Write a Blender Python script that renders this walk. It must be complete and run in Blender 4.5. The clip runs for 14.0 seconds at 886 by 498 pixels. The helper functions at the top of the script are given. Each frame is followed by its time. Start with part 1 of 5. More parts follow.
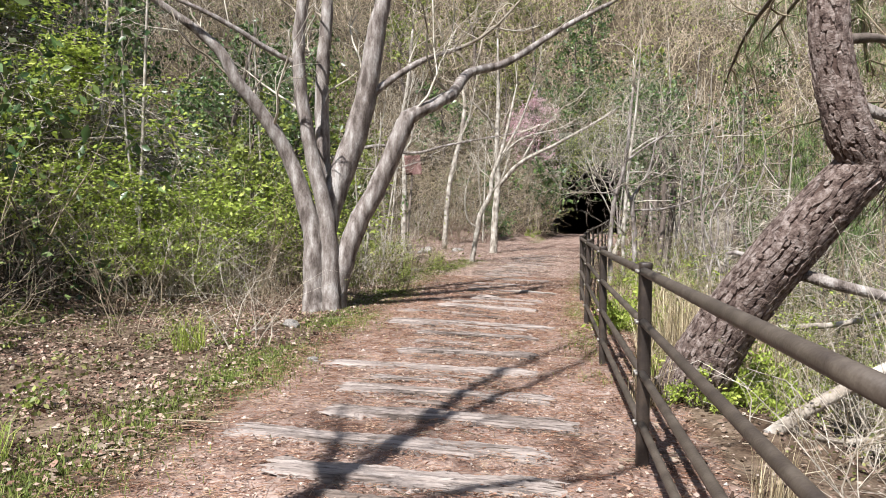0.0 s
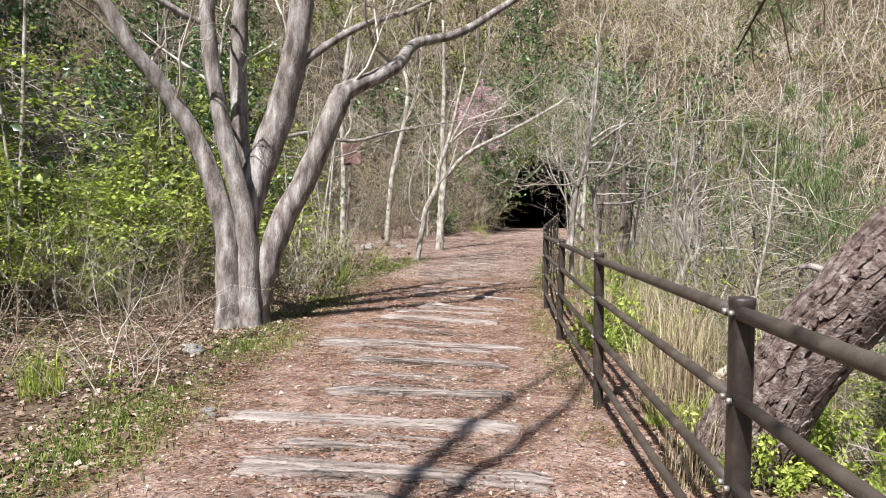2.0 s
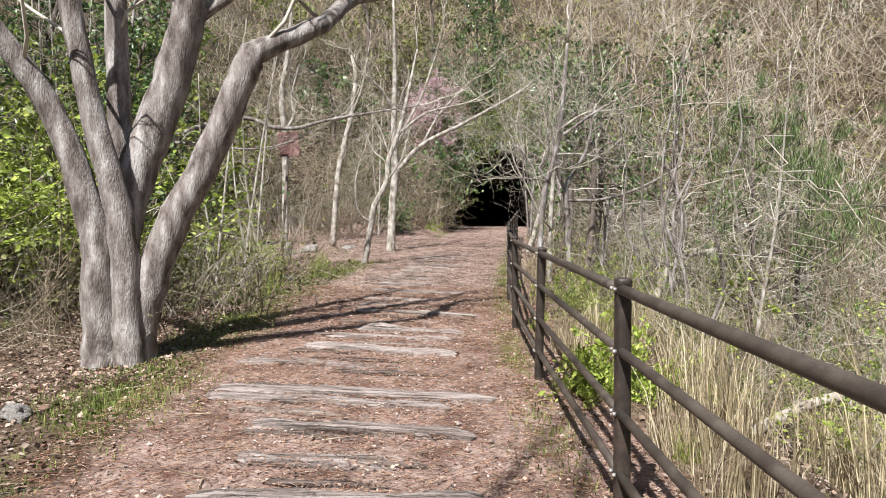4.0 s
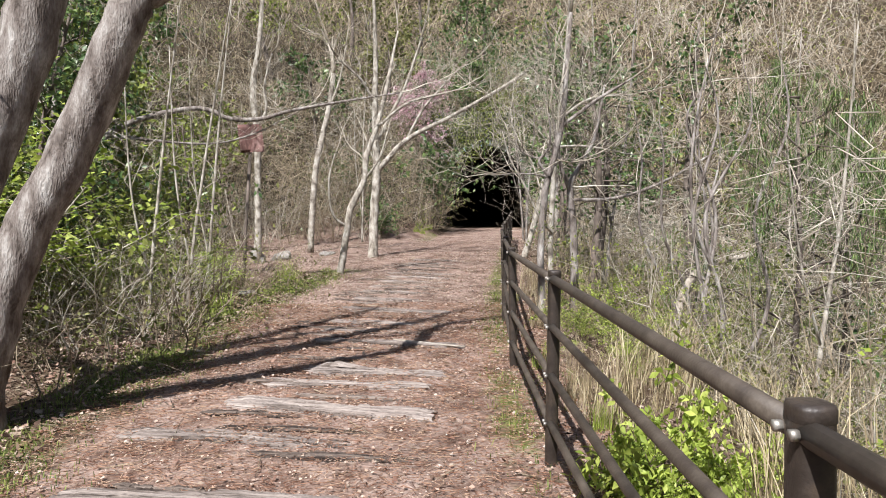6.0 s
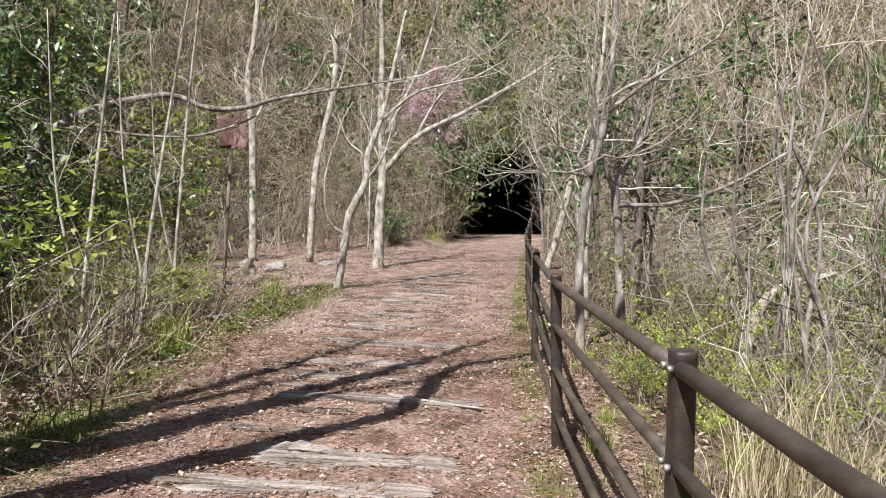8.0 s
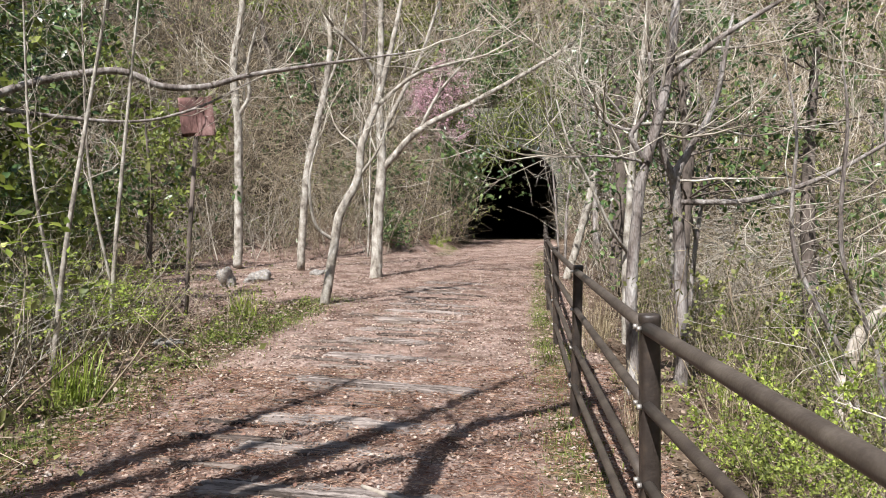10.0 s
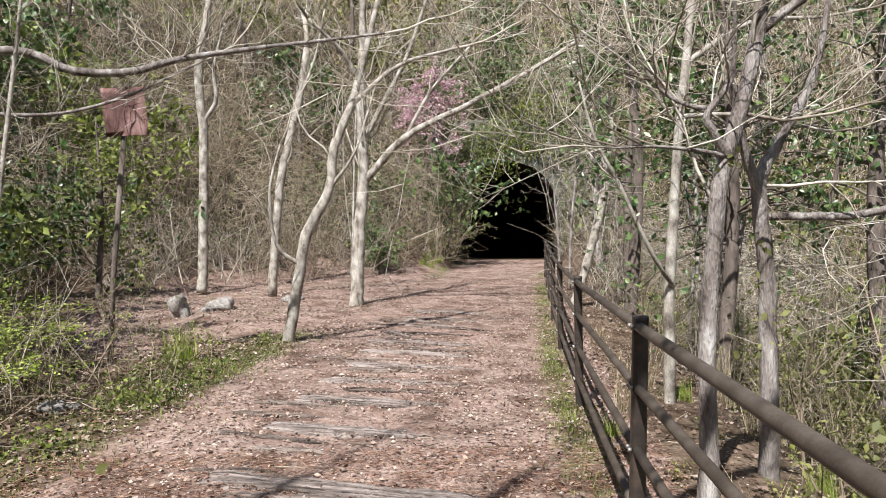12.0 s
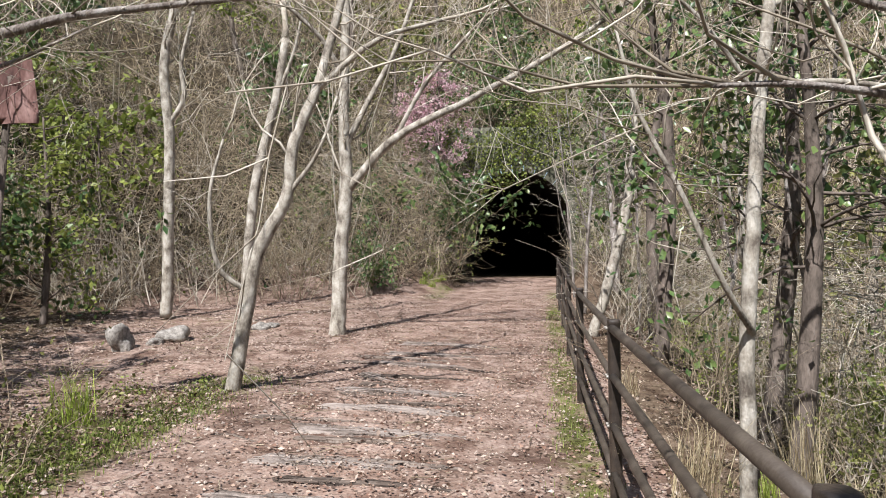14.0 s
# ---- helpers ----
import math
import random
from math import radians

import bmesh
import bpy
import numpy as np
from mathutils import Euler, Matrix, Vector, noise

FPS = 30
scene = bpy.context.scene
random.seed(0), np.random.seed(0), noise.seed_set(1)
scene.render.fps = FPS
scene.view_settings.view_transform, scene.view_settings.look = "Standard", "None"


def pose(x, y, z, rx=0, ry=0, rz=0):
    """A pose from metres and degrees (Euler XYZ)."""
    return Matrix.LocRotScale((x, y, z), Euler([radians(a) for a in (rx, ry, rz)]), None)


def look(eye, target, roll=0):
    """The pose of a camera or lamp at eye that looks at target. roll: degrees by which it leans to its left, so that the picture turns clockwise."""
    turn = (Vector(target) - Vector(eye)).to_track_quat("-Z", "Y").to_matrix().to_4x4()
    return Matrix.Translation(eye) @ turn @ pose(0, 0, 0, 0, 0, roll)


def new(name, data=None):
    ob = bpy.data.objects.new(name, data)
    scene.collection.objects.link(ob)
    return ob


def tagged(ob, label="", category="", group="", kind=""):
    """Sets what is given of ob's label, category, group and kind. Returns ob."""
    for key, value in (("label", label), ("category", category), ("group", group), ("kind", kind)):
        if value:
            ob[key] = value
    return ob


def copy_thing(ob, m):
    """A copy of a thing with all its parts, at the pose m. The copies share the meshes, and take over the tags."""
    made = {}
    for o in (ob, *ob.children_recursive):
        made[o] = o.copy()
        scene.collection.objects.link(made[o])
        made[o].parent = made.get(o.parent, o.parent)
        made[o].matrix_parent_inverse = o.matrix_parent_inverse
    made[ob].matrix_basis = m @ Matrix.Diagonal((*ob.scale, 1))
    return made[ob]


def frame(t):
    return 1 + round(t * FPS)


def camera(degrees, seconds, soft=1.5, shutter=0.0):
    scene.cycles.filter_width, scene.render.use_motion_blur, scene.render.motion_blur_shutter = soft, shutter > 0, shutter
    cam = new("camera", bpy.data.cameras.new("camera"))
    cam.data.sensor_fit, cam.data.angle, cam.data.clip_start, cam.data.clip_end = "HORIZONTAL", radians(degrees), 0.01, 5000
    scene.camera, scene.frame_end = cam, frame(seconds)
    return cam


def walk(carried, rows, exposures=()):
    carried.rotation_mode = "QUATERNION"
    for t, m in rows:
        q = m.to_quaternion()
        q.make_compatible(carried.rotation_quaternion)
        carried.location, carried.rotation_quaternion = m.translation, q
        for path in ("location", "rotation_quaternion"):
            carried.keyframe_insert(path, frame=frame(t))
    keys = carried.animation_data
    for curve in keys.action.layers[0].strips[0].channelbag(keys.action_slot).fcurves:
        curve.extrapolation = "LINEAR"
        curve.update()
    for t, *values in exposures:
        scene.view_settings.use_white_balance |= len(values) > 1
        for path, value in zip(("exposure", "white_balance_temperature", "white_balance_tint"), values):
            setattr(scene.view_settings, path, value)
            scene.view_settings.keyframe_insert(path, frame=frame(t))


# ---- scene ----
# ---------------------------------------------------------------- camera
cam = camera(62.6, 14.0, soft=1.0)
PATH = [
    (0, (0.044, -2.947, 1.374), (0.093, -0.949, 1.303), 0.4),
    (0.5, (0.079, -2.569, 1.405), (0.14, -0.571, 1.335), 0.2),
    (1, (0.008, -2.147, 1.411), (0.105, -0.151, 1.338), 0.3),
    (1.5, (0.036, -1.679, 1.405), (0.185, 0.314, 1.325), 0.2),
    (2, (0.067, -1.169, 1.416), (0.275, 0.818, 1.328), 0.3),
    (2.5, (0.131, -0.713, 1.418), (0.39, 1.268, 1.324), 0.2),
    (3, (0.233, -0.177, 1.415), (0.528, 1.799, 1.318), 0.3),
    (5.5, (0.734, 2.348, 1.511), (1.082, 4.315, 1.417), -0.1),
    (6, (0.898, 2.85, 1.493), (1.245, 4.817, 1.398), -0.3),
    (6.5, (0.994, 3.348, 1.515), (1.337, 5.316, 1.421), -0.4),
    (7, (1.103, 3.846, 1.538), (1.439, 5.815, 1.446), -0.4),
    (7.5, (1.189, 4.383, 1.544), (1.515, 6.355, 1.457), -0.2),
    (8, (1.278, 4.971, 1.535), (1.589, 6.945, 1.453), 0.0),
    (10.5, (1.651, 7.507, 1.501), (1.943, 9.485, 1.439), 0.0),
    (11, (1.69, 7.997, 1.55), (1.987, 9.974, 1.498), 0.0),
    (11.5, (1.832, 8.505, 1.545), (2.134, 10.482, 1.507), 0.1),
    (12, (1.966, 9.024, 1.54), (2.277, 11.0, 1.52), 0.0),
    (12.5, (2.151, 9.554, 1.548), (2.463, 11.529, 1.54), 0.1),
    (13, (2.323, 10.102, 1.53), (2.636, 12.077, 1.535), 0.1),
    (13.5, (2.413, 10.597, 1.547), (2.716, 12.574, 1.562), 0.1),
    (14, (2.519, 11.03, 1.608), (2.803, 13.01, 1.628), 0.1),
]
walk(cam, [(t, look(eye, target, roll)) for t, eye, target, roll in PATH],
     exposures=[(0.0, 1.06), (6.0, 0.9), (11.0, 0.91), (14.0, 0.82)])

# ---------------------------------------------------------------- world and sun
SUN_EL = radians(52)
SHADOW = Vector((0.56, 0.83, 0)).normalized()          # the way that shadows fall
world = bpy.data.worlds.new("sky")
scene.world = world
world.use_nodes = True
wn = world.node_tree
sky = wn.nodes.new("ShaderNodeTexSky")
sky.sky_type = "NISHITA"
sky.sun_disc = False
sky.sun_elevation = SUN_EL
sky.sun_rotation = math.atan2(-SHADOW.x, -SHADOW.y)
wn.nodes["Background"].inputs["Strength"].default_value = 0.068
wn.links.new(sky.outputs["Color"], wn.nodes["Background"].inputs["Color"])
sun = new("sun", bpy.data.lights.new("sun", "SUN"))
sun.data.energy = 5.0
sun.data.angle = radians(0.55)
sun.data.color = (1.0, 0.97, 0.965)
toward = Vector((-SHADOW.x * math.cos(SUN_EL), -SHADOW.y * math.cos(SUN_EL), math.sin(SUN_EL)))
sun.matrix_world = look(toward * 60, (0, 0, 0))

# ---------------------------------------------------------------- materials
def ramp_node(nt, stops):
    r = nt.nodes.new("ShaderNodeValToRGB")
    el = r.color_ramp.elements
    while len(el) < len(stops):
        el.new(0.5)
    for e, (p, c) in zip(el, stops):
        e.position = p
        e.color = (*c, 1)
    return r


def material(name, stops, scale=6.0, rough=0.85, bump=0.4, bump_scale=40.0, stretch=(1, 1, 1),
             island=0.0, per_object=0.0, translucent=0.0, metal=0.0, spec=0.3, detail=8.0, bump_dist=0.01):
    """Noise at two scales over a colour ramp, with relief; island and per_object vary the brightness piece by piece."""
    m = bpy.data.materials.new(name)
    m.use_nodes = True
    nt = m.node_tree
    N, L = nt.nodes.new, nt.links.new
    p = nt.nodes["Principled BSDF"]
    tc, mp = N("ShaderNodeTexCoord"), N("ShaderNodeMapping")
    mp.inputs["Scale"].default_value = stretch
    L(tc.outputs["Object"], mp.inputs["Vector"])
    n1, n2 = N("ShaderNodeTexNoise"), N("ShaderNodeTexNoise")
    n1.inputs["Scale"].default_value, n1.inputs["Detail"].default_value = scale, detail
    n2.inputs["Scale"].default_value, n2.inputs["Detail"].default_value = bump_scale, 6
    L(mp.outputs["Vector"], n1.inputs["Vector"])
    L(mp.outputs["Vector"], n2.inputs["Vector"])
    add = N("ShaderNodeMath")
    add.operation = "MULTIPLY_ADD"
    L(n2.outputs["Fac"], add.inputs[0])
    add.inputs[1].default_value = 0.35
    L(n1.outputs["Fac"], add.inputs[2])
    fac = add.outputs[0]
    if island or per_object:
        src = N("ShaderNodeNewGeometry").outputs["Random Per Island"] if island else N("ShaderNodeObjectInfo").outputs["Random"]
        a2 = N("ShaderNodeMath")
        a2.operation = "MULTIPLY_ADD"
        L(src, a2.inputs[0])
        a2.inputs[1].default_value = island or per_object
        L(fac, a2.inputs[2])
        a3 = N("ShaderNodeMath")
        a3.operation = "SUBTRACT"
        L(a2.outputs[0], a3.inputs[0])
        a3.inputs[1].default_value = (island or per_object) / 2
        fac = a3.outputs[0]
    off = N("ShaderNodeMath")
    off.operation = "SUBTRACT"
    L(fac, off.inputs[0])
    off.inputs[1].default_value = 0.175
    r = ramp_node(nt, stops)
    L(off.outputs[0], r.inputs["Fac"])
    L(r.outputs["Color"], p.inputs["Base Color"])
    p.inputs["Roughness"].default_value = rough
    p.inputs["Metallic"].default_value = metal
    p.inputs["Specular IOR Level"].default_value = spec
    if bump:
        b = N("ShaderNodeBump")
        b.inputs["Strength"].default_value, b.inputs["Distance"].default_value = bump, bump_dist
        L(n2.outputs["Fac"], b.inputs["Height"])
        L(b.outputs["Normal"], p.inputs["Normal"])
    if translucent:
        t, mix = N("ShaderNodeBsdfTranslucent"), N("ShaderNodeMixShader")
        L(r.outputs["Color"], t.inputs["Color"])
        mix.inputs["Fac"].default_value = translucent
        out = nt.nodes["Material Output"]
        L(p.outputs["BSDF"], mix.inputs[1])
        L(t.outputs["BSDF"], mix.inputs[2])
        L(mix.outputs["Shader"], out.inputs["Surface"])
    return m


BARK_GREY = material("pale grey bark", [(0.3, (0.081, 0.067, 0.058)), (0.43, (0.174, 0.148, 0.132)), (0.56, (0.274, 0.248, 0.226)), (0.72, (0.459, 0.437, 0.411))],
                     4.0, 0.95, 0.9, 30, (2.8, 2.8, 0.8), bump_dist=0.02, spec=0.15)
BARK_PALE = material("whitish bark", [(0.3, (0.111, 0.093, 0.076)), (0.46, (0.281, 0.255, 0.212)), (0.6, (0.408, 0.383, 0.332)), (0.75, (0.544, 0.518, 0.468))], 6, 0.9, 0.6, 40, (1.6, 1.6, 1.0), bump_dist=0.012)
BARK_DARK = material("dark bark", [(0.3, (0.06, 0.05, 0.04)), (0.6, (0.16, 0.13, 0.11)), (0.8, (0.26, 0.23, 0.2))], 6, 0.92, 0.8, 30, (1.5, 1.5, 0.5), bump_dist=0.02)
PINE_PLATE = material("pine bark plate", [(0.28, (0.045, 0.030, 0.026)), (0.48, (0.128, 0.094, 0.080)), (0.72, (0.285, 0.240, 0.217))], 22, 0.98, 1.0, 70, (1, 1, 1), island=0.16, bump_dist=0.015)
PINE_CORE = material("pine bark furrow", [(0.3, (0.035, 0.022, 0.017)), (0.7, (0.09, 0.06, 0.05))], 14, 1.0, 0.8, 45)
TWIG = material("grey twig bark", [(0.2, (0.166, 0.140, 0.104)), (0.5, (0.373, 0.332, 0.270)), (0.8, (0.622, 0.581, 0.498))], 3, 0.9, 0, 30, island=0.5)
# twig bark with the canopy's shade put into its colour
TWIG_SHADED = material("dark twig bark", [(0.2, (0.03, 0.024, 0.017)), (0.5, (0.085, 0.068, 0.05)), (0.8, (0.2, 0.17, 0.13))], 3, 0.9, 0, 30, island=0.7)
TWIG_BROWN = material("brown twig bark", [(0.2, (0.10, 0.08, 0.05)), (0.5, (0.25, 0.2, 0.14)), (0.8, (0.46, 0.39, 0.28))], 3, 0.9, 0, 30, island=0.6)
STRAW = material("dry straw grass", [(0.2, (0.2, 0.155, 0.09)), (0.5, (0.4, 0.33, 0.2)), (0.8, (0.6, 0.53, 0.37))], 3, 0.8, 0, 30, island=0.6, translucent=0.25)
LEAF = material("fresh green leaf", [(0.15, (0.065, 0.088, 0.02)), (0.45, (0.15, 0.19, 0.04)), (0.75, (0.31, 0.355, 0.085))], 2, 0.5, 0, 30, island=0.6, translucent=0.35, spec=0.4)
LEAF_LIME = material("new lime leaf", [(0.15, (0.146, 0.202, 0.034)), (0.5, (0.314, 0.403, 0.067)), (0.8, (0.560, 0.627, 0.157))], 2, 0.5, 0, 30, island=0.5, translucent=0.4, spec=0.4)
LEAF_DARK = material("evergreen leaf", [(0.15, (0.025, 0.055, 0.018)), (0.5, (0.065, 0.12, 0.035)), (0.8, (0.16, 0.22, 0.07))], 2, 0.35, 0, 30, island=0.6, translucent=0.15, spec=0.5)
LEAF_OLIVE = material("olive scrub leaf", [(0.15, (0.07, 0.08, 0.025)), (0.5, (0.17, 0.18, 0.06)), (0.8, (0.30, 0.30, 0.11))], 2, 0.6, 0, 30, island=0.6, translucent=0.3)
NEEDLE = material("pine needle", [(0.15, (0.04, 0.075, 0.022)), (0.5, (0.1, 0.165, 0.05)), (0.8, (0.22, 0.3, 0.1))], 2, 0.5, 0, 30, island=0.6, translucent=0.25)
PETAL = material("pink blossom", [(0.15, (0.42, 0.22, 0.27)), (0.5, (0.60, 0.38, 0.43)), (0.8, (0.78, 0.62, 0.64))], 2, 0.7, 0, 30, island=0.6, translucent=0.4)
GRASS = material("short green grass", [(0.15, (0.060, 0.085, 0.017)), (0.5, (0.145, 0.196, 0.038)), (0.8, (0.272, 0.306, 0.085))], 2, 0.6, 0, 30, island=0.7, translucent=0.3)
LITTER = material("fallen leaf", [(0.12, (0.17, 0.095, 0.07)), (0.38, (0.29, 0.18, 0.135)), (0.62, (0.38, 0.27, 0.21)), (0.95, (0.54, 0.44, 0.36))], 3, 0.9, 0, 30, island=0.9, translucent=0.1)
LITTER_PALE = material("pale fallen leaf", [(0.12, (0.1, 0.066, 0.052)), (0.38, (0.24, 0.175, 0.14)), (0.66, (0.34, 0.265, 0.22)), (0.97, (0.44, 0.37, 0.315))], 3, 0.9, 0, 30, island=0.9, translucent=0.1)
NEEDLE_DRY = material("fallen dry needle", [(0.15, (0.16, 0.075, 0.045)), (0.5, (0.32, 0.17, 0.11)), (0.8, (0.46, 0.32, 0.22))], 3, 0.9, 0, 30, island=0.8)
LITTER_BROWN = material("old brown fallen leaf", [(0.12, (0.055, 0.033, 0.023)), (0.38, (0.14, 0.09, 0.064)), (0.68, (0.23, 0.165, 0.12)), (0.97, (0.4, 0.33, 0.26))], 3, 0.9, 0, 30, island=0.9, translucent=0.1)
SLEEPER = material("weathered sleeper wood", [(0.3, (0.048, 0.037, 0.030)), (0.42, (0.168, 0.138, 0.120)), (0.56, (0.296, 0.252, 0.224)), (0.77, (0.400, 0.352, 0.316))],
                   5, 0.95, 1.0, 22, (0.3, 4.5, 4.5), per_object=0.12, bump_dist=0.02)
# sleeper wood at about half brightness: the shadow below path ridges, as colour
SHADOWED_STRIP = material("rotten sleeper wood", [(0.3, (0.03, 0.022, 0.018)), (0.45, (0.1, 0.078, 0.065)), (0.6, (0.18, 0.145, 0.122)), (0.8, (0.3, 0.255, 0.22))], 5, 0.95, 1.0, 22, (0.3, 4.5, 4.5), per_object=0.25, bump_dist=0.02)
DEADWOOD = material("bleached dead wood", [(0.25, (0.165, 0.135, 0.105)), (0.55, (0.360, 0.323, 0.270)), (0.8, (0.495, 0.465, 0.413))], 6, 0.9, 0.6, 30, (1, 1, 1))
RAIL_PAINT = material("brown painted steel", [(0.25, (0.032, 0.024, 0.019)), (0.5, (0.061, 0.048, 0.037)), (0.75, (0.101, 0.083, 0.065))], 9, 0.55, 0.15, 90, per_object=0.1, spec=0.5)
POST_PAINT = material("dark brown painted steel", [(0.25, (0.018, 0.013, 0.010)), (0.5, (0.034, 0.026, 0.021)), (0.75, (0.068, 0.050, 0.036))], 12, 0.5, 0.2, 90, spec=0.5)
BOLT = material("galvanised bolt", [(0.3, (0.25, 0.23, 0.2)), (0.7, (0.5, 0.48, 0.44))], 20, 0.5, 0.1, 90, metal=0.7)
RUST = material("rusted sheet steel", [(0.28, (0.06, 0.032, 0.028)), (0.5, (0.16, 0.085, 0.075)), (0.72, (0.34, 0.22, 0.2))], 7, 0.9, 0.4, 50, (1, 1, 0.35))
STONE = material("mossy masonry stone", [(0.25, (0.03, 0.035, 0.02)), (0.5, (0.09, 0.09, 0.065)), (0.8, (0.2, 0.19, 0.16))], 3, 0.95, 0.8, 25, per_object=0.2, bump_dist=0.02)
LINING_BRICK = material("sooty tunnel brick", [(0.3, (0.012, 0.011, 0.010)), (0.7, (0.035, 0.03, 0.028))], 3, 1.0, 0.5, 25)
ROCK = material("grey rock", [(0.25, (0.12, 0.11, 0.095)), (0.5, (0.28, 0.26, 0.235)), (0.8, (0.46, 0.44, 0.4))], 5, 0.95, 0.8, 25, bump_dist=0.02)
PEBBLE = material("path gravel", [(0.2, (0.18, 0.14, 0.12)), (0.5, (0.36, 0.30, 0.26)), (0.8, (0.46, 0.41, 0.36))], 5, 0.95, 0.3, 25, island=0.7)


def ground_material():
    """Red-brown trodden soil on the path, brown litter beside it, green and mossy on the verges."""
    m = bpy.data.materials.new("forest ground")
    m.use_nodes = True
    nt = m.node_tree
    N, L = nt.nodes.new, nt.links.new
    p = nt.nodes["Principled BSDF"]
    p.inputs["Roughness"].default_value = 0.95
    p.inputs["Specular IOR Level"].default_value = 0.15
    tc = N("ShaderNodeTexCoord")
    def noise_fac(scale, detail=8):
        n = N("ShaderNodeTexNoise")
        n.inputs["Scale"].default_value, n.inputs["Detail"].default_value = scale, detail
        L(tc.outputs["Object"], n.inputs["Vector"])
        return n.outputs["Fac"]
    fine, mid, big = noise_fac(38), noise_fac(7), noise_fac(0.9)
    vor = N("ShaderNodeTexVoronoi")
    vor.inputs["Scale"].default_value = 26
    L(tc.outputs["Object"], vor.inputs["Vector"])
    def blend(kind, a, b, fac=None, value=0.5):
        x = N("ShaderNodeMix")
        x.data_type, x.blend_type = "RGBA", kind
        x.inputs["Factor"].default_value = value
        if fac is not None:
            L(fac, x.inputs["Factor"])
        L(a, x.inputs["A"])
        L(b, x.inputs["B"])
        return x.outputs["Result"]
    def coloured(fac, stops):
        r = ramp_node(nt, stops)
        L(fac, r.inputs["Fac"])
        return r.outputs["Color"]
    path_c = blend("MIX", coloured(mid, [(0.3, (0.185, 0.125, 0.1)), (0.5, (0.31, 0.23, 0.19)), (0.7, (0.42, 0.335, 0.285))]),
                   coloured(fine, [(0.3, (0.14, 0.09, 0.072)), (0.5, (0.33, 0.25, 0.21)), (0.72, (0.54, 0.46, 0.405))]))
    path_c = blend("MIX", path_c, coloured(vor.outputs["Color"], [(0.2, (0.14, 0.075, 0.055)), (0.6, (0.31, 0.2, 0.155)), (0.9, (0.46, 0.36, 0.3))]), value=0.4)
    litter_c = blend("MIX", coloured(mid, [(0.3, (0.07, 0.046, 0.032)), (0.5, (0.15, 0.105, 0.075)), (0.7, (0.26, 0.2, 0.15))]),
                     coloured(fine, [(0.3, (0.045, 0.033, 0.021)), (0.5, (0.13, 0.095, 0.063)), (0.72, (0.28, 0.215, 0.155))]))
    grass_c = blend("MIX", coloured(mid, [(0.3, (0.07, 0.075, 0.02)), (0.6, (0.16, 0.17, 0.05))]),
                    coloured(fine, [(0.3, (0.05, 0.06, 0.018)), (0.7, (0.22, 0.22, 0.09))]))
    at = N("ShaderNodeAttribute")
    at.attribute_name = "cover"
    sep = N("ShaderNodeSeparateColor")
    L(at.outputs["Color"], sep.inputs["Color"])
    def soft_edge(channel, gain=0.8):
        a = N("ShaderNodeMath")
        a.operation = "MULTIPLY_ADD"
        L(mid, a.inputs[0])
        a.inputs[1].default_value = gain
        L(channel, a.inputs[2])
        r = N("ShaderNodeMapRange")
        r.inputs["From Min"].default_value, r.inputs["From Max"].default_value = 0.5 + gain * 0.35, 0.5 + gain * 0.65
        L(a.outputs[0], r.inputs["Value"])
        return r.outputs["Result"]
    # humus, darkened further to hold the shade between brush stems
    shaded_humus_c = coloured(mid, [(0.3, (0.028, 0.022, 0.014)), (0.5, (0.07, 0.055, 0.034)), (0.72, (0.16, 0.125, 0.08))])
    litter_c = blend("MIX", litter_c, shaded_humus_c, soft_edge(sep.outputs["Blue"]))
    c = blend("MIX", litter_c, path_c, soft_edge(sep.outputs["Red"]))
    c = blend("MIX", c, grass_c, soft_edge(sep.outputs["Green"], 1.4))
    tone = coloured(big, [(0.3, (0.72, 0.72, 0.72)), (0.7, (1.0, 1.0, 1.0))])
    c = blend("MULTIPLY", c, tone, value=1.0)
    worn = coloured(noise_fac(2.6, 10), [(0.36, (0.5, 0.44, 0.41)), (0.5, (0.92, 0.9, 0.88)), (0.66, (1.16, 1.18, 1.2))])
    c = blend("MULTIPLY", c, worn, value=1.0)
    L(c, p.inputs["Base Color"])
    b1, b2 = N("ShaderNodeBump"), N("ShaderNodeBump")
    b1.inputs["Strength"].default_value, b1.inputs["Distance"].default_value = 0.8, 0.02
    b2.inputs["Strength"].default_value, b2.inputs["Distance"].default_value = 0.6, 0.03
    L(fine, b1.inputs["Height"])
    L(mid, b2.inputs["Height"])
    L(b1.outputs["Normal"], b2.inputs["Normal"])
    L(b2.outputs["Normal"], p.inputs["Normal"])
    return m


GROUND = ground_material()

# ---------------------------------------------------------------- mesh helpers
class Geo:
    """Vertices and faces gathered in lists, made into one mesh."""
    def __init__(self):
        self.v, self.f, self.n = [], [], 0

    def add(self, verts, faces):
        verts = np.asarray(verts, float).reshape(-1, 3)
        faces = np.asarray(faces, int)
        self.v.append(verts)
        self.f.extend((faces + self.n).tolist())
        self.n += len(verts)

    def mesh(self, name, mat, smooth=True):
        me = bpy.data.meshes.new(name)
        me.from_pydata(np.concatenate(self.v).tolist() if self.v else [], [], self.f)
        me.materials.append(mat)
        if smooth:
            me.polygons.foreach_set("use_smooth", [True] * len(me.polygons))
        me.update()
        return me


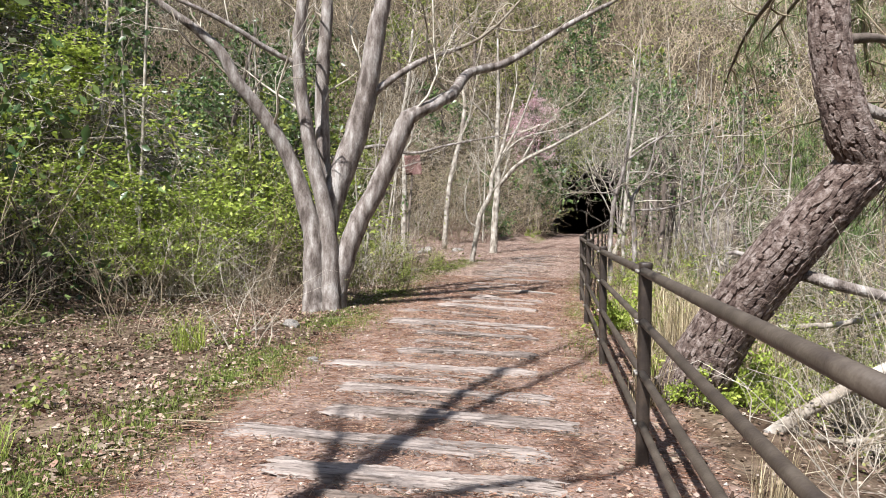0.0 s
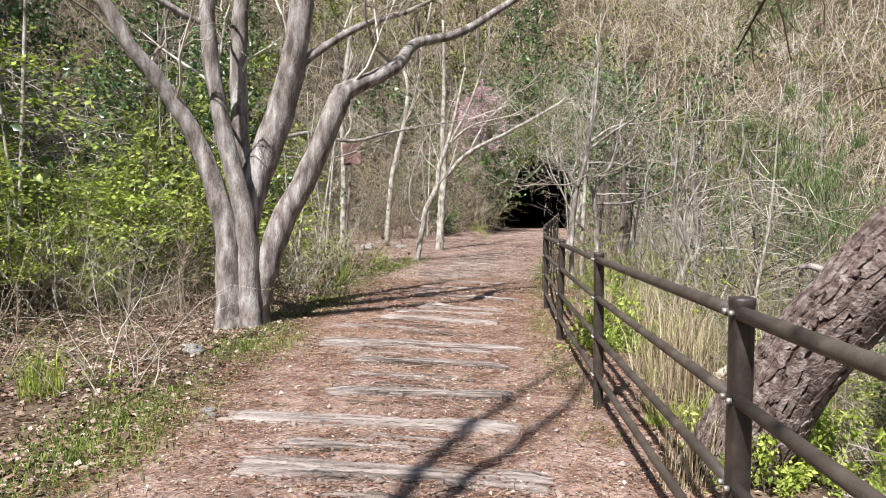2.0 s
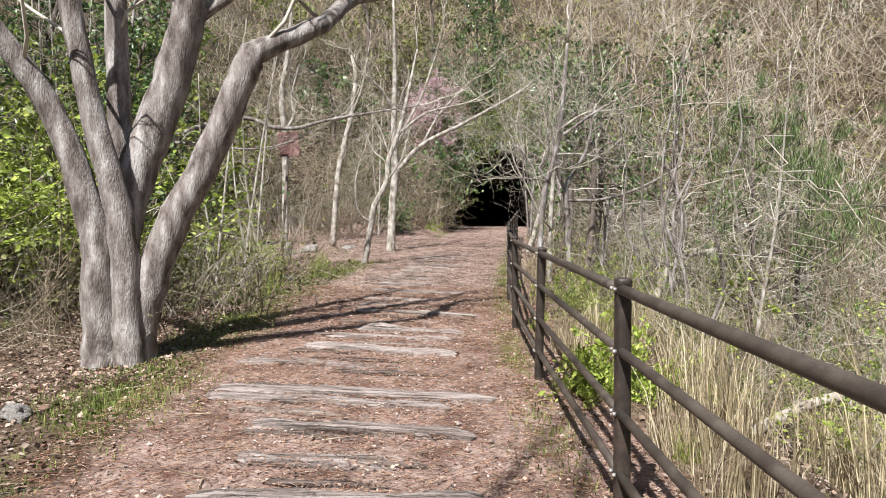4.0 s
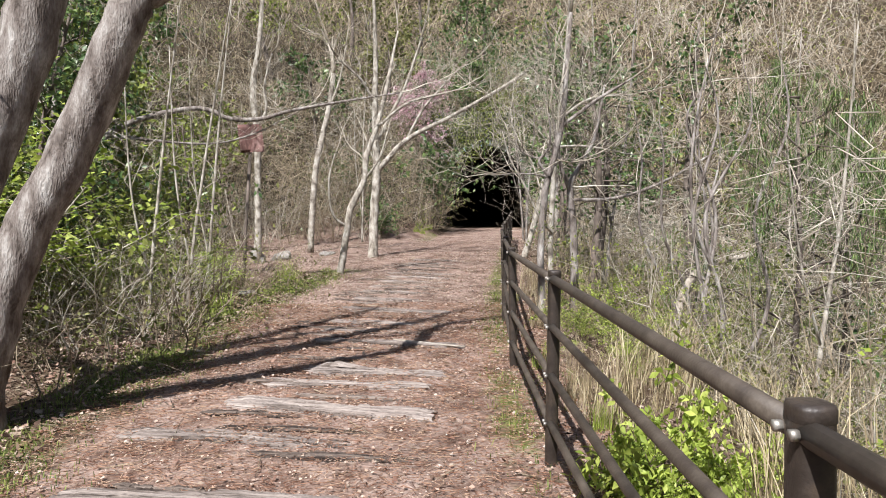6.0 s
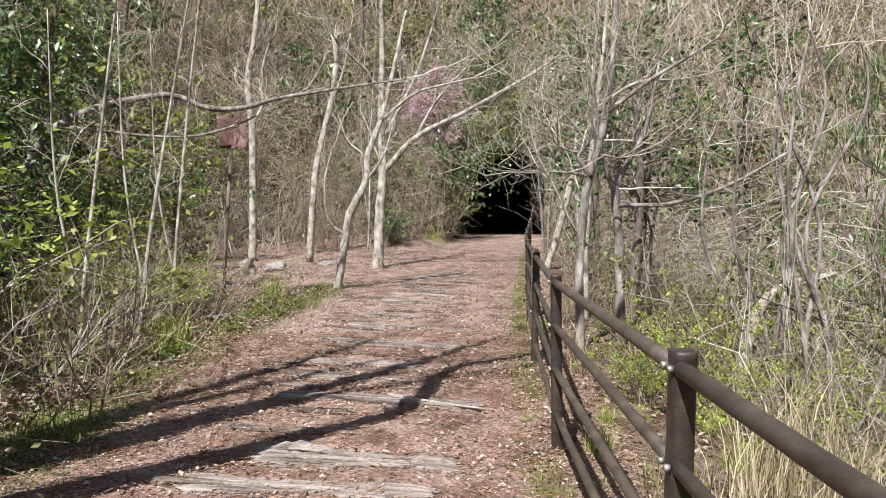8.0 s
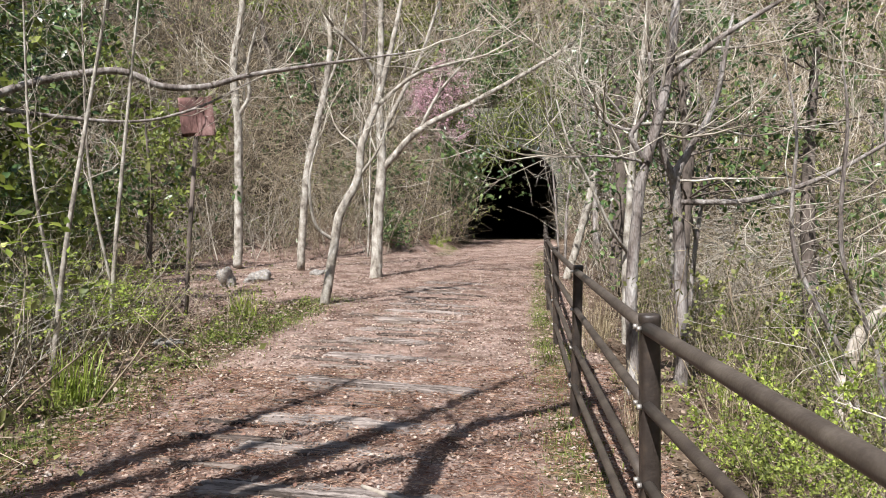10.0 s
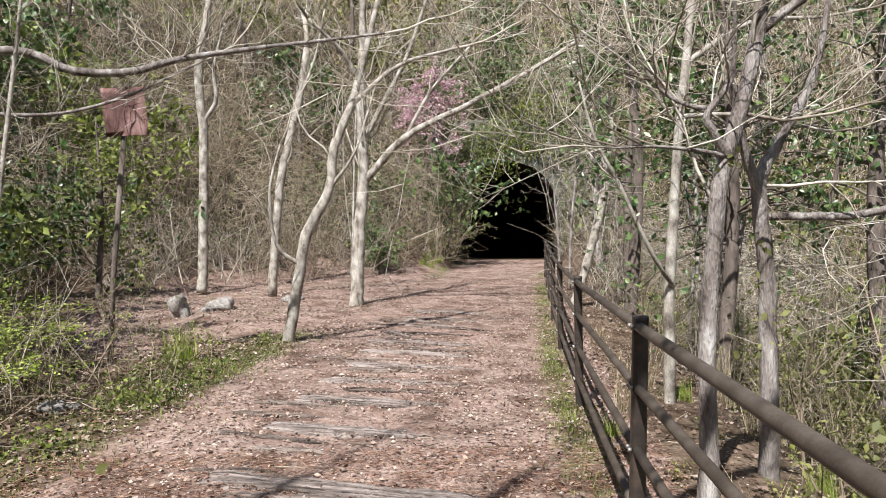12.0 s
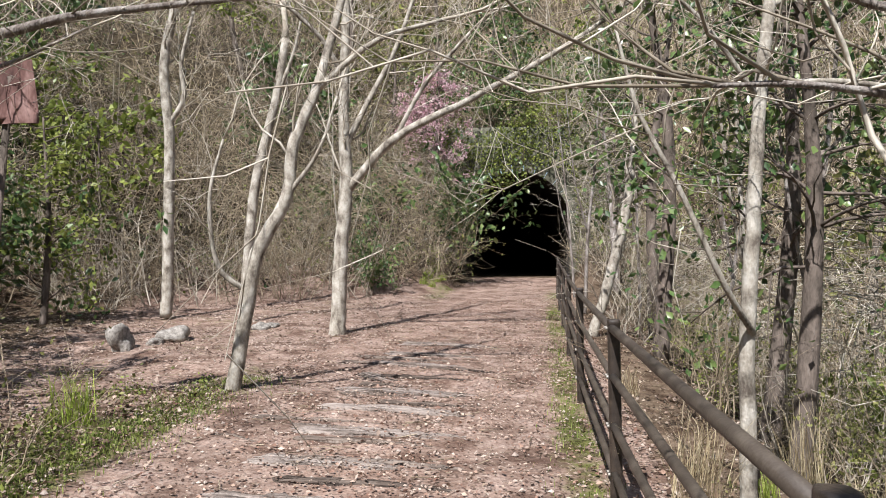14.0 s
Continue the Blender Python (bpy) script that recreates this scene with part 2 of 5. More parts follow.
def part(name, shape, mat, parent=None, label="", smooth=True):
    """Links a Geo, a bmesh or a mesh as one object, under a thing or a part."""
    if isinstance(shape, Geo):
        me = shape.mesh(name, mat, smooth)
    elif isinstance(shape, bpy.types.Mesh):
        me = shape
    else:
        me = bpy.data.meshes.new(name)
        shape.to_mesh(me)
        shape.free()
        me.materials.append(mat)
        if smooth:
            me.polygons.foreach_set("use_smooth", [True] * len(me.polygons))
    ob = new(name, me)
    ob.parent = parent
    if label:
        ob["label"] = label
    return ob


def smooth_line(pts, per=5):
    """A Catmull-Rom line through points of any width (place and radius together)."""
    p = np.asarray(pts, float)
    p = np.vstack([2 * p[0] - p[1], p, 2 * p[-1] - p[-2]])
    out = []
    for i in range(1, len(p) - 2):
        for k in range(per):
            t = k / per
            out.append(0.5 * (2 * p[i] + (p[i + 1] - p[i - 1]) * t + (2 * p[i - 1] - 5 * p[i] + 4 * p[i + 1] - p[i + 2]) * t * t
                              + (3 * p[i] - p[i - 1] - 3 * p[i + 1] + p[i + 2]) * t ** 3))
    out.append(p[-2])
    return np.array(out)


def tube(geo, pts, radii, sides=6, rough=0.0, rng=None, capped=True):
    """A tube along pts, closed at its ends."""
    pts = np.asarray(pts, float)
    n = len(pts)
    radii = np.broadcast_to(np.asarray(radii, float), (n,))
    tan = np.gradient(pts, axis=0)
    tan /= np.linalg.norm(tan, axis=1)[:, None] + 1e-9
    up = np.array([0.0, 0, 1]) if abs(tan[:, 2]).mean() < 0.8 else np.array([1.0, 0, 0])
    a = np.cross(tan, up)
    a /= np.linalg.norm(a, axis=1)[:, None] + 1e-9
    b = np.cross(tan, a)
    ang = np.arange(sides) * 2 * np.pi / sides
    r = radii[:, None] * np.ones(sides)
    if rough:
        r = r * (1 + rough * (rng.random((n, sides)) - 0.5))
    ring = pts[:, None] + r[..., None] * (a[:, None] * np.cos(ang)[None, :, None] + b[:, None] * np.sin(ang)[None, :, None])
    i, j = np.meshgrid(np.arange(n - 1), np.arange(sides), indexing="ij")
    k = (j + 1) % sides
    faces = np.stack([i * sides + j, (i + 1) * sides + j, (i + 1) * sides + k, i * sides + k], -1).reshape(-1, 4)
    base = geo.n
    geo.add(ring.reshape(-1, 3), faces)
    if not capped:
        return
    geo.f.append([base + q for q in range(sides)])
    geo.f.append([base + (n - 1) * sides + q for q in reversed(range(sides))])


def unit(v):
    v = np.asarray(v, float)
    return v / (np.linalg.norm(v) + 1e-9)


def leaves(geo, centres, size, rng, long=1.6, up=0.5, spread=0.5, tilt=1.0):
    """Small folded leaf blades, two triangles each side of the midrib, at the given places."""
    c = np.asarray(centres, float).reshape(-1, 3)
    n = len(c)
    if not n:
        return
    d = rng.normal(size=(n, 3)) * np.array([1, 1, tilt])
    d /= np.linalg.norm(d, axis=1)[:, None]
    nrm = rng.normal(size=(n, 3)) * spread + np.array([0, 0, up])
    s = np.cross(nrm, d)
    s /= np.linalg.norm(s, axis=1)[:, None] + 1e-9
    sz = (size * (0.6 + 0.8 * rng.random(n)))[:, None]
    tip, mid = c + d * sz * long, c + d * sz * long * 0.5
    fold = np.cross(d, s) * sz * 0.15
    v = np.stack([c, mid + s * sz * 0.5 + fold, tip, mid - s * sz * 0.5 + fold], 1).reshape(-1, 3)
    k = np.arange(n)[:, None] * 4
    geo.add(v, np.concatenate([k + [0, 1, 2], k + [0, 2, 3]]))


def blades(geo, bases, height, width, rng, lean=0.5):
    """Grass blades: a bent strip of three triangles each."""
    b = np.asarray(bases, float).reshape(-1, 3)
    n = len(b)
    if not n:
        return
    a = rng.random(n) * 2 * np.pi
    out = np.stack([np.cos(a), np.sin(a), np.zeros(n)], 1)
    side = np.stack([-np.sin(a), np.cos(a), np.zeros(n)], 1) * (width * (0.6 + 0.8 * rng.random(n)))[:, None]
    h = (height * (0.4 + 0.9 * rng.random(n)))[:, None]
    l = lean * rng.random(n)[:, None] * h
    zz = np.array([0, 0, 1.0])
    v = np.stack([b - side, b + side, b + zz * h * 0.6 + out * l * 0.4 + side * 0.7, b + zz * h * 0.6 + out * l * 0.4 - side * 0.7,
                  b + zz * h * (1 - 0.25 * lean) + out * l], 1).reshape(-1, 3)
    k = np.arange(n)[:, None] * 5
    geo.add(v, np.concatenate([k + [0, 1, 2], k + [0, 2, 3], k + [3, 2, 4]]))


def grow(geo, p, d, length, r, level, rng, ends, sides=5, wander=0.25, up=0.1, kids=4, spread=0.8, taper=0.35, shrink=0.6):
    """One branch that wanders and tapers, with smaller branches on it. Places near the tips go into ends."""
    steps = 5 if level > 1 else (4 if level == 1 else 2)
    pts, q, way = [np.asarray(p, float)], np.asarray(p, float), unit(d)
    for _ in range(steps):
        way = unit(way + rng.normal(size=3) * wander * 0.5 + np.array([0, 0, up]))
        q = q + way * length / steps
        pts.append(q)
    rr = np.linspace(r, r * taper, steps + 1)
    tube(geo, pts, rr, sides if level > 1 else (4 if level == 1 else 3), capped=level > 1)
    if level == 0:
        ends.extend(pts[1:])
        return
    for k in range(kids):
        f = 0.25 + 0.75 * (k + rng.random()) / kids
        i = min(int(f * steps), steps - 1)
        at = pts[i] + (pts[i + 1] - pts[i]) * (f * steps - i)
        w = unit(unit(pts[i + 1] - pts[i]) + rng.normal(size=3) * spread)
        grow(geo, at, w, length * shrink * (0.6 + 0.6 * rng.random()), max(rr[i] * 0.55, 0.0025), level - 1, rng, ends,
             sides, wander, up, kids, spread, taper, shrink)


def empty(name, x, y, z, label, category, group="", kind=""):
    e = new(name)
    e.empty_display_size = 0.2
    e.location = (x, y, z)
    return tagged(e, label, category, group, kind)

# ---------------------------------------------------------------- the lie of the land
def smoothstep(a, b, x):
    t = np.clip((x - a) / (b - a), 0, 1)
    return t * t * (3 - 2 * t)


def fence_x(y):
    y = np.asarray(y, float)
    return np.interp(y, [-400, 6.9, 9.5, 12.2, 15.1, 18.05, 22, 30.5, 60], [-66.5, 2.25, 2.745, 3.37, 4.13, 4.92, 6.04, 8.5, 17.3])


def edge_x(y):
    """The path's edge on the hill side."""
    return np.interp(y, [-30, 1, 3.2, 7.7, 10.8, 13.8, 16.6, 18.1, 22, 30, 36, 60], [-4.5, -1.4, -1.15, -0.55, -0.15, 0.35, 1.0, 1.35, 2.6, 5.3, 7.0, 13])


def grade(y):
    y = np.asarray(y, float)
    return np.where(y < 5, 0.0, np.where(y < 38, 0.0007 * (y - 5) ** 2, 0.762 + 0.0 * y)) + 0.02


PORTAL = np.array([9.25, 38.0])
AXIS = unit([0.25, 0.97])
ACROSS = np.array([AXIS[1], -AXIS[0]])


def wobble(x, y, s, seed=0.0):
    """Cheap smooth noise from a few sines."""
    return (np.sin(x * s + 1.3 * np.sin(y * s * 0.7 + seed)) + np.sin(y * s * 1.13 + 1.7 * np.sin(x * s * 0.6 + seed * 2))
            + 0.5 * np.sin((x + y) * s * 2.3 + seed)) / 2.5


def land(x, y):
    x, y = np.asarray(x, float), np.asarray(y, float)
    g = grade(y)
    fx, ex = fence_x(y), edge_x(y)
    clearing = smoothstep(17, 20, y) * (1 - smoothstep(28, 33, y))
    cross = np.clip((fx - x) / 3.0, 0, 1) * 0.06
    left = np.clip(ex - x, 0, 50)
    dip = -0.05 * smoothstep(0.5, 2.2, left) * (1 - clearing)
    swell = 0.06 * wobble(x, y, 1.3) * smoothstep(0.1, 1.2, left) + 0.012 * wobble(x, y, 5.0, 2.0)
    xb = 5.6 + 2.2 * smoothstep(14, 22, y)
    sl = -x - xb + 0.5 * wobble(x, y, 0.5)
    sb = (y - (30.5 + 0.55 * np.clip(x, -40, 8) + 0.12 * np.clip(x - 8, 0, 40))) * 0.9 + 0.6 * wobble(x, y, 0.4, 1.0)
    s = np.maximum(sl, sb)
    s = np.where(s > -1.5, np.where(s < 1.5, (s + 1.5) ** 2 / 6, s), 0)
    hill = np.where(s < 10, 0.85 * s, 8.5 + 0.72 * (s - 10)) + 0.35 * wobble(x, y, 0.9, 3.0) * np.clip(s / 2, 0, 1)
    hill = np.minimum(hill, 120)
    d = x - fx - 0.7
    drop = np.where(d > 0, -0.42 * np.clip(d, 0, 12) * smoothstep(0, 1.5, d), 0)
    far = 0.8 * np.clip(d - 20, 0, 140) + np.where(d > 20, 1.5 * wobble(x, y, 0.15, 1.0), 0)
    h = g + cross + dip + swell + hill + drop * (1 - smoothstep(30, 37, y) * 0.6) + far
    u = (x - PORTAL[0]) * AXIS[0] + (y - PORTAL[1]) * AXIS[1]
    w = np.abs((x - PORTAL[0]) * ACROSS[0] + (y - PORTAL[1]) * ACROSS[1])
    cut = g + 0.02 + np.clip(w - 2.0, 0, 9) * 1.6
    h = np.where((u < 0.5) & (u > -9), np.minimum(h, np.maximum(cut, g)), h)
    over = g + 5.4 + 0.4 * np.clip(u, 0, 20)
    return np.where((u >= 0.5) & (w < 3.2) & (u < 32), np.maximum(h, over), h)


def spaced(bands):
    out = []
    for a, b, step in bands:
        out.append(np.arange(a, b, step))
    return np.concatenate(out + [np.array([bands[-1][1]])])


GX = spaced([(-420, -60, 24), (-60, -20, 2.5), (-20, -8, 0.6), (-8, -3, 0.22), (-3, 5, 0.11), (5, 14, 0.25), (14, 40, 1.0), (40, 90, 4), (90, 450, 30)])
GY = spaced([(-420, -40, 30), (-40, -8, 2), (-8, -3, 0.4), (-3, 20, 0.12), (20, 44, 0.25), (44, 70, 1.0), (70, 120, 5), (120, 460, 30)])


def build_ground():
    xx, yy = np.meshgrid(GX, GY, indexing="ij")
    zz = land(xx, yy)
    on_path = (yy < 38.6) * smoothstep(-0.35, 0.35, xx - edge_x(yy)) * smoothstep(-0.5, 0.3, fence_x(yy) + 0.35 - xx)
    zz = zz + on_path * 0.012 * wobble(xx, yy, 17.0, 4.0)
    nx, ny = xx.shape
    i, j = np.meshgrid(np.arange(nx - 1), np.arange(ny - 1), indexing="ij")
    cx, cy = (GX[:-1] + GX[1:]) / 2, (GY[:-1] + GY[1:]) / 2
    cxx, cyy = np.meshgrid(cx, cy, indexing="ij")
    u = (cxx - PORTAL[0]) * AXIS[0] + (cyy - PORTAL[1]) * AXIS[1]
    w = np.abs((cxx - PORTAL[0]) * ACROSS[0] + (cyy - PORTAL[1]) * ACROSS[1])
    keep = ~((w < 2.3) & (u > 0.05) & (u < 1.1))
    f = np.stack([i * ny + j, (i + 1) * ny + j, (i + 1) * ny + j + 1, i * ny + j + 1], -1)[keep]
    g = Geo()
    g.add(np.stack([xx, yy, zz], -1).reshape(-1, 3), f)
    me = g.mesh("ground", GROUND)
    col = me.color_attributes.new("cover", "FLOAT_COLOR", "POINT")
    verge = np.exp(-((xx - edge_x(yy) + 0.35) / 0.38) ** 2) * 0.85 * (1 - smoothstep(19, 21, yy) * (1 - smoothstep(28, 31, yy)))
    verge = np.maximum(verge, np.exp(-((xx - fence_x(yy) + 0.12) / 0.22) ** 2) * smoothstep(2, 8, yy) * 0.8)
    left_green = 0.35 * smoothstep(0.3, 2, edge_x(yy) - xx) * (0.5 + 0.5 * wobble(xx, yy, 0.9, 5))
    verge = verge * (yy < 33)
    patches = np.clip(verge * (0.75 + 0.35 * wobble(xx, yy, 1.7, 1)) + left_green, 0, 1)
    open_ground = smoothstep(17, 19, yy) * smoothstep(-3.5, -1, xx) * (1 - smoothstep(30, 34, yy - 0.3 * xx)) * (xx < fence_x(yy) + 0.3)
    on_path = np.maximum(on_path, 0.8 * open_ground)
    # wild: brushy ground that takes the humus colour with shade in it
    wild = np.maximum(smoothstep(4.0, 5.5, edge_x(yy) - xx) * (yy < 17), smoothstep(0, 2, yy - 0.55 * np.clip(xx, -40, 8) - 31))
    wild = np.maximum(np.maximum(wild, smoothstep(0.8, 2.5, xx - fence_x(yy))), smoothstep(-5, -7.5, xx))
    col.data.foreach_set("color", np.stack([on_path, patches, wild, on_path * 0 + 1], -1).reshape(-1))
    ob = new("ground", me)
    tagged(ob, "red-brown trodden path of an old railway bed through leaf litter", "ground", kind="structure")
    return ob


build_ground()

# ---------------------------------------------------------------- tunnel
def build_tunnel():
    g0 = float(grade(38))
    frame_m = Matrix(((ACROSS[0], AXIS[0], 0, PORTAL[0]), (ACROSS[1], AXIS[1], 0, PORTAL[1]), (0, 0, 1, g0), (0, 0, 0, 1)))
    half, spring = 1.95, 2.1
    def outline(r, n=16):
        return [(-r, -0.2)] + [(-r * math.cos(a), spring + r * math.sin(a)) for a in np.linspace(0, math.pi, n)] + [(r, -0.2)]
    tun = empty("railway_tunnel", 0, 0, 0, "dark railway tunnel mouth of mossy stone under overgrown hillside", "tunnel", kind="structure")
    tun.matrix_basis = frame_m
    # lining, a long near-black tube closed at its far end
    g = Geo()
    prof = outline(half)
    n = len(prof)
    ys = np.linspace(0.0, 30, 13)
    g.add([(x, y, z) for y in ys for x, z in prof], [(k * n + a, k * n + a + 1, (k + 1) * n + a + 1, (k + 1) * n + a) for k in range(len(ys) - 1) for a in range(n - 1)])
    base = (len(ys) - 1) * n
    g.f.append([base + a for a in range(n)])
    part("lining", g, LINING_BRICK, tun)
    g = Geo()
    g.add([(-half, 0.06, 0.0), (half, 0.06, 0.0), (half, 30, 0.0), (-half, 30, 0.0)], [(0, 1, 2, 3)])
    part("tunnel_floor", g, GROUND, tun)
    # head wall with the opening cut through it
    g = Geo()
    outer = [(-3.1, -0.3), (-3.1, 5.75), (3.1, 5.75), (3.1, -0.3)]
    inner = outline(half + 0.33)
    for y in (0.02, 0.55):
        g.add([(x, y, z) for x, z in inner + [(-3.1, -0.2)] + [(-3.1 + 6.2 * k / 15, 5.75) for k in range(16)] + [(3.1, -0.2)]], np.zeros((0, 4), int))
    m = len(inner)
    for s in (0, 2 * m):
        for a in range(m - 1):
            g.f.append([s + a, s + a + 1, s + m + a + 1, s + m + a])
    for a in range(m - 1):
        g.f.append([m + a, m + a + 1, 3 * m + a + 1, 3 * m + a])
    part("head_wall", g, STONE, tun)
    # ring of arch stones and side stones
    def stone(corners, y0, y1):
        s = Geo()
        s.add([(x, y, z) for y in (y0, y1) for x, z in corners], [(3, 2, 1, 0), (4, 5, 6, 7), (0, 1, 5, 4), (1, 2, 6, 5), (2, 3, 7, 6), (3, 0, 4, 7)])
        return s
    count = 15
    for k in range(count):
        a0, a1 = math.pi * k / count + 0.008, math.pi * (k + 1) / count - 0.008
        c = [(-r * math.cos(a), spring + r * math.sin(a)) for r, a in ((half, a0), (half, a1), (half + 0.33, a1), (half + 0.33, a0))]
        part("arch_stone", stone(c, -0.04 - 0.02 * (k % 2), 0.5), STONE, tun, smooth=False)
    for side in (-1, 1):
        for k in range(6):
            z0, z1 = -0.2 + k * 0.383, -0.2 + (k + 1) * 0.383 - 0.015
            c = [(side * half, z0), (side * half, z1), (side * (half + 0.33 + 0.12 * (k % 2)), z1), (side * (half + 0.33 + 0.12 * (k % 2)), z0)]
            if side < 0:
                c = c[::-1]
            part("jamb_stone", stone(c, -0.04 - 0.02 * (k % 2), 0.5), STONE, tun, smooth=False)


build_tunnel()

# ---------------------------------------------------------------- fence
POSTS = [(float(fence_x(y)), y) for y in (-4.9, -2.0, 1.05, 3.97, 6.9, 9.5, 12.2, 15.1, 18.05, 21.0, 24.0, 27.1, 30.2)]
RAIL_Z = (1.105, 0.825, 0.54, 0.26)


def build_fence():
    rng = np.random.default_rng(5)
    fence = empty("railing", POSTS[2][0], POSTS[2][1], 0, "brown painted steel railing with four round rails along the path", "fence")
    inv = Matrix.Translation(-Vector(fence.location))
    post_me = cap_me = None
    g = Geo()
    prof = [(0.036 * math.copysign(abs(math.cos(a)) ** 0.6, math.cos(a)), 0.041 * math.copysign(abs(math.sin(a)) ** 0.6, math.sin(a))) for a in np.linspace(0, 2 * math.pi, 17)[:-1]]
    n = len(prof)
    zs = [-0.35, 1.115, 1.125]
    g.add([(x, y, z) for z in zs for x, y in prof], [(k * n + a, k * n + (a + 1) % n, (k + 1) * n + (a + 1) % n, (k + 1) * n + a) for k in range(2) for a in range(n)])
    post_me = g.mesh("post", POST_PAINT)
    g = Geo()
    lay = [(1.123, 1.0), (1.126, 1.04), (1.146, 1.04), (1.153, 0.98), (1.156, 0.6)]
    g.add([(x * s, y * s, z) for z, s in lay for x, y in prof], [(k * n + a, k * n + (a + 1) % n, (k + 1) * n + (a + 1) % n, (k + 1) * n + a) for k in range(4) for a in range(n)])
    g.f.append(list(range(4 * n, 5 * n)))
    cap_me = g.mesh("cap", POST_PAINT)
    tops = []
    for k, (x, y) in enumerate(POSTS):
        z = float(land(x, y)) - 0.01
        nx, ny = POSTS[min(k + 1, len(POSTS) - 1)]
        px, py = POSTS[max(k - 1, 0)]
        turn = -math.degrees(math.atan2(nx - px, ny - py))
        m = pose(x, y, z, rng.normal() * 0.5, rng.normal() * 0.6, turn)
        post = part("post", post_me, None, fence)
        post.matrix_basis = inv @ m
        cap = part("cap", cap_me, None, post)
        tops.append((m, z))
        for rz in RAIL_Z:
            for s in (-1, 1):
                b = Geo()
                tube(b, [(-0.036, 0.03 * s, rz), (-0.052, 0.03 * s, rz)], 0.011, 6)
                part("bolt", b, BOLT, post)
    for k in range(len(POSTS) - 1):
        (m0, _), (m1, _) = tops[k], tops[k + 1]
        for rz in RAIL_Z:
            a, b = m0 @ Vector((-0.012, 0.0, rz)), m1 @ Vector((-0.012, 0.0, rz))
            r = Geo()
            sag = rng.normal() * 0.006
            pts = [np.array(a.lerp(b, t)) + np.array([0, 0, -0.02 * 4 * t * (1 - t) * abs(sag) * 50 * 0.1]) for t in np.linspace(0.006, 0.994, 7)]
            tube(r, pts, 0.0245 if rz > 1 else 0.0215, 12)
            rail = part("rail", r, RAIL_PAINT, fence)
            rail.matrix_basis = inv
    return fence


build_fence()

# ---------------------------------------------------------------- sleepers
SLEEPERS = [  # one end on the hill side, the other towards the fence, how far the top stands out
    ((-1.0, -1.55), (0.55, -1.75), 0.05), ((-0.9, -0.75), (0.75, -0.95), 0.05), ((-0.95, 0.1), (0.7, -0.15), 0.05),
    ((-0.76, 0.88), (0.72, 0.58), 0.075), ((-1.12, 1.58), (0.72, 1.14), 0.05), ((-0.62, 2.07), (1.0, 1.75), 0.075), ((-0.62, 2.77), (1.0, 2.48), 0.06),
    ((-0.42, 3.2), (0.75, 3.0), 0.035), ((-0.82, 3.78), (1.0, 3.44), 0.055), ((-0.19, 4.45), (1.16, 4.26), 0.08), ((-0.05, 5.02), (1.0, 4.86), 0.03),
    ((-0.02, 5.75), (1.3, 5.33), 0.055), ((-0.37, 6.72), (1.66, 6.22), 0.07), ((-0.42, 6.47), (1.3, 6.05), 0.055), ((-0.29, 7.8), (1.15, 7.42), 0.03), ((0.31, 8.42), (1.68, 7.92), 0.07),
    ((0.5, 9.1), (1.8, 8.78), 0.06), ((0.84, 9.52), (2.0, 9.22), 0.06), ((0.93, 11.05), (2.45, 10.5), 0.05), ((0.98, 11.75), (2.4, 11.36), 0.04),
    ((1.09, 12.3), (2.5, 11.95), 0.045), ((1.28, 13.5), (2.78, 12.95), 0.055), ((1.53, 14.66), (2.9, 14.3), 0.035), ((1.74, 15.58), (3.0, 15.2), 0.03),
    ((1.95, 16.4), (3.3, 16.0), 0.03), ((2.2, 17.2), (3.6, 16.8), 0.035), ((2.4, 18.0), (3.8, 17.6), 0.04), ((2.55, 18.8), (4.0, 18.4), 0.03),
    ((2.8, 19.6), (3.1, 19.2), 0.04), ((3.0, 20.4), (4.4, 20.0), 0.03), ((3.2, 21.2), (4.6, 20.8), 0.03), ((3.5, 22.1), (4.9, 21.7), 0.03),
]


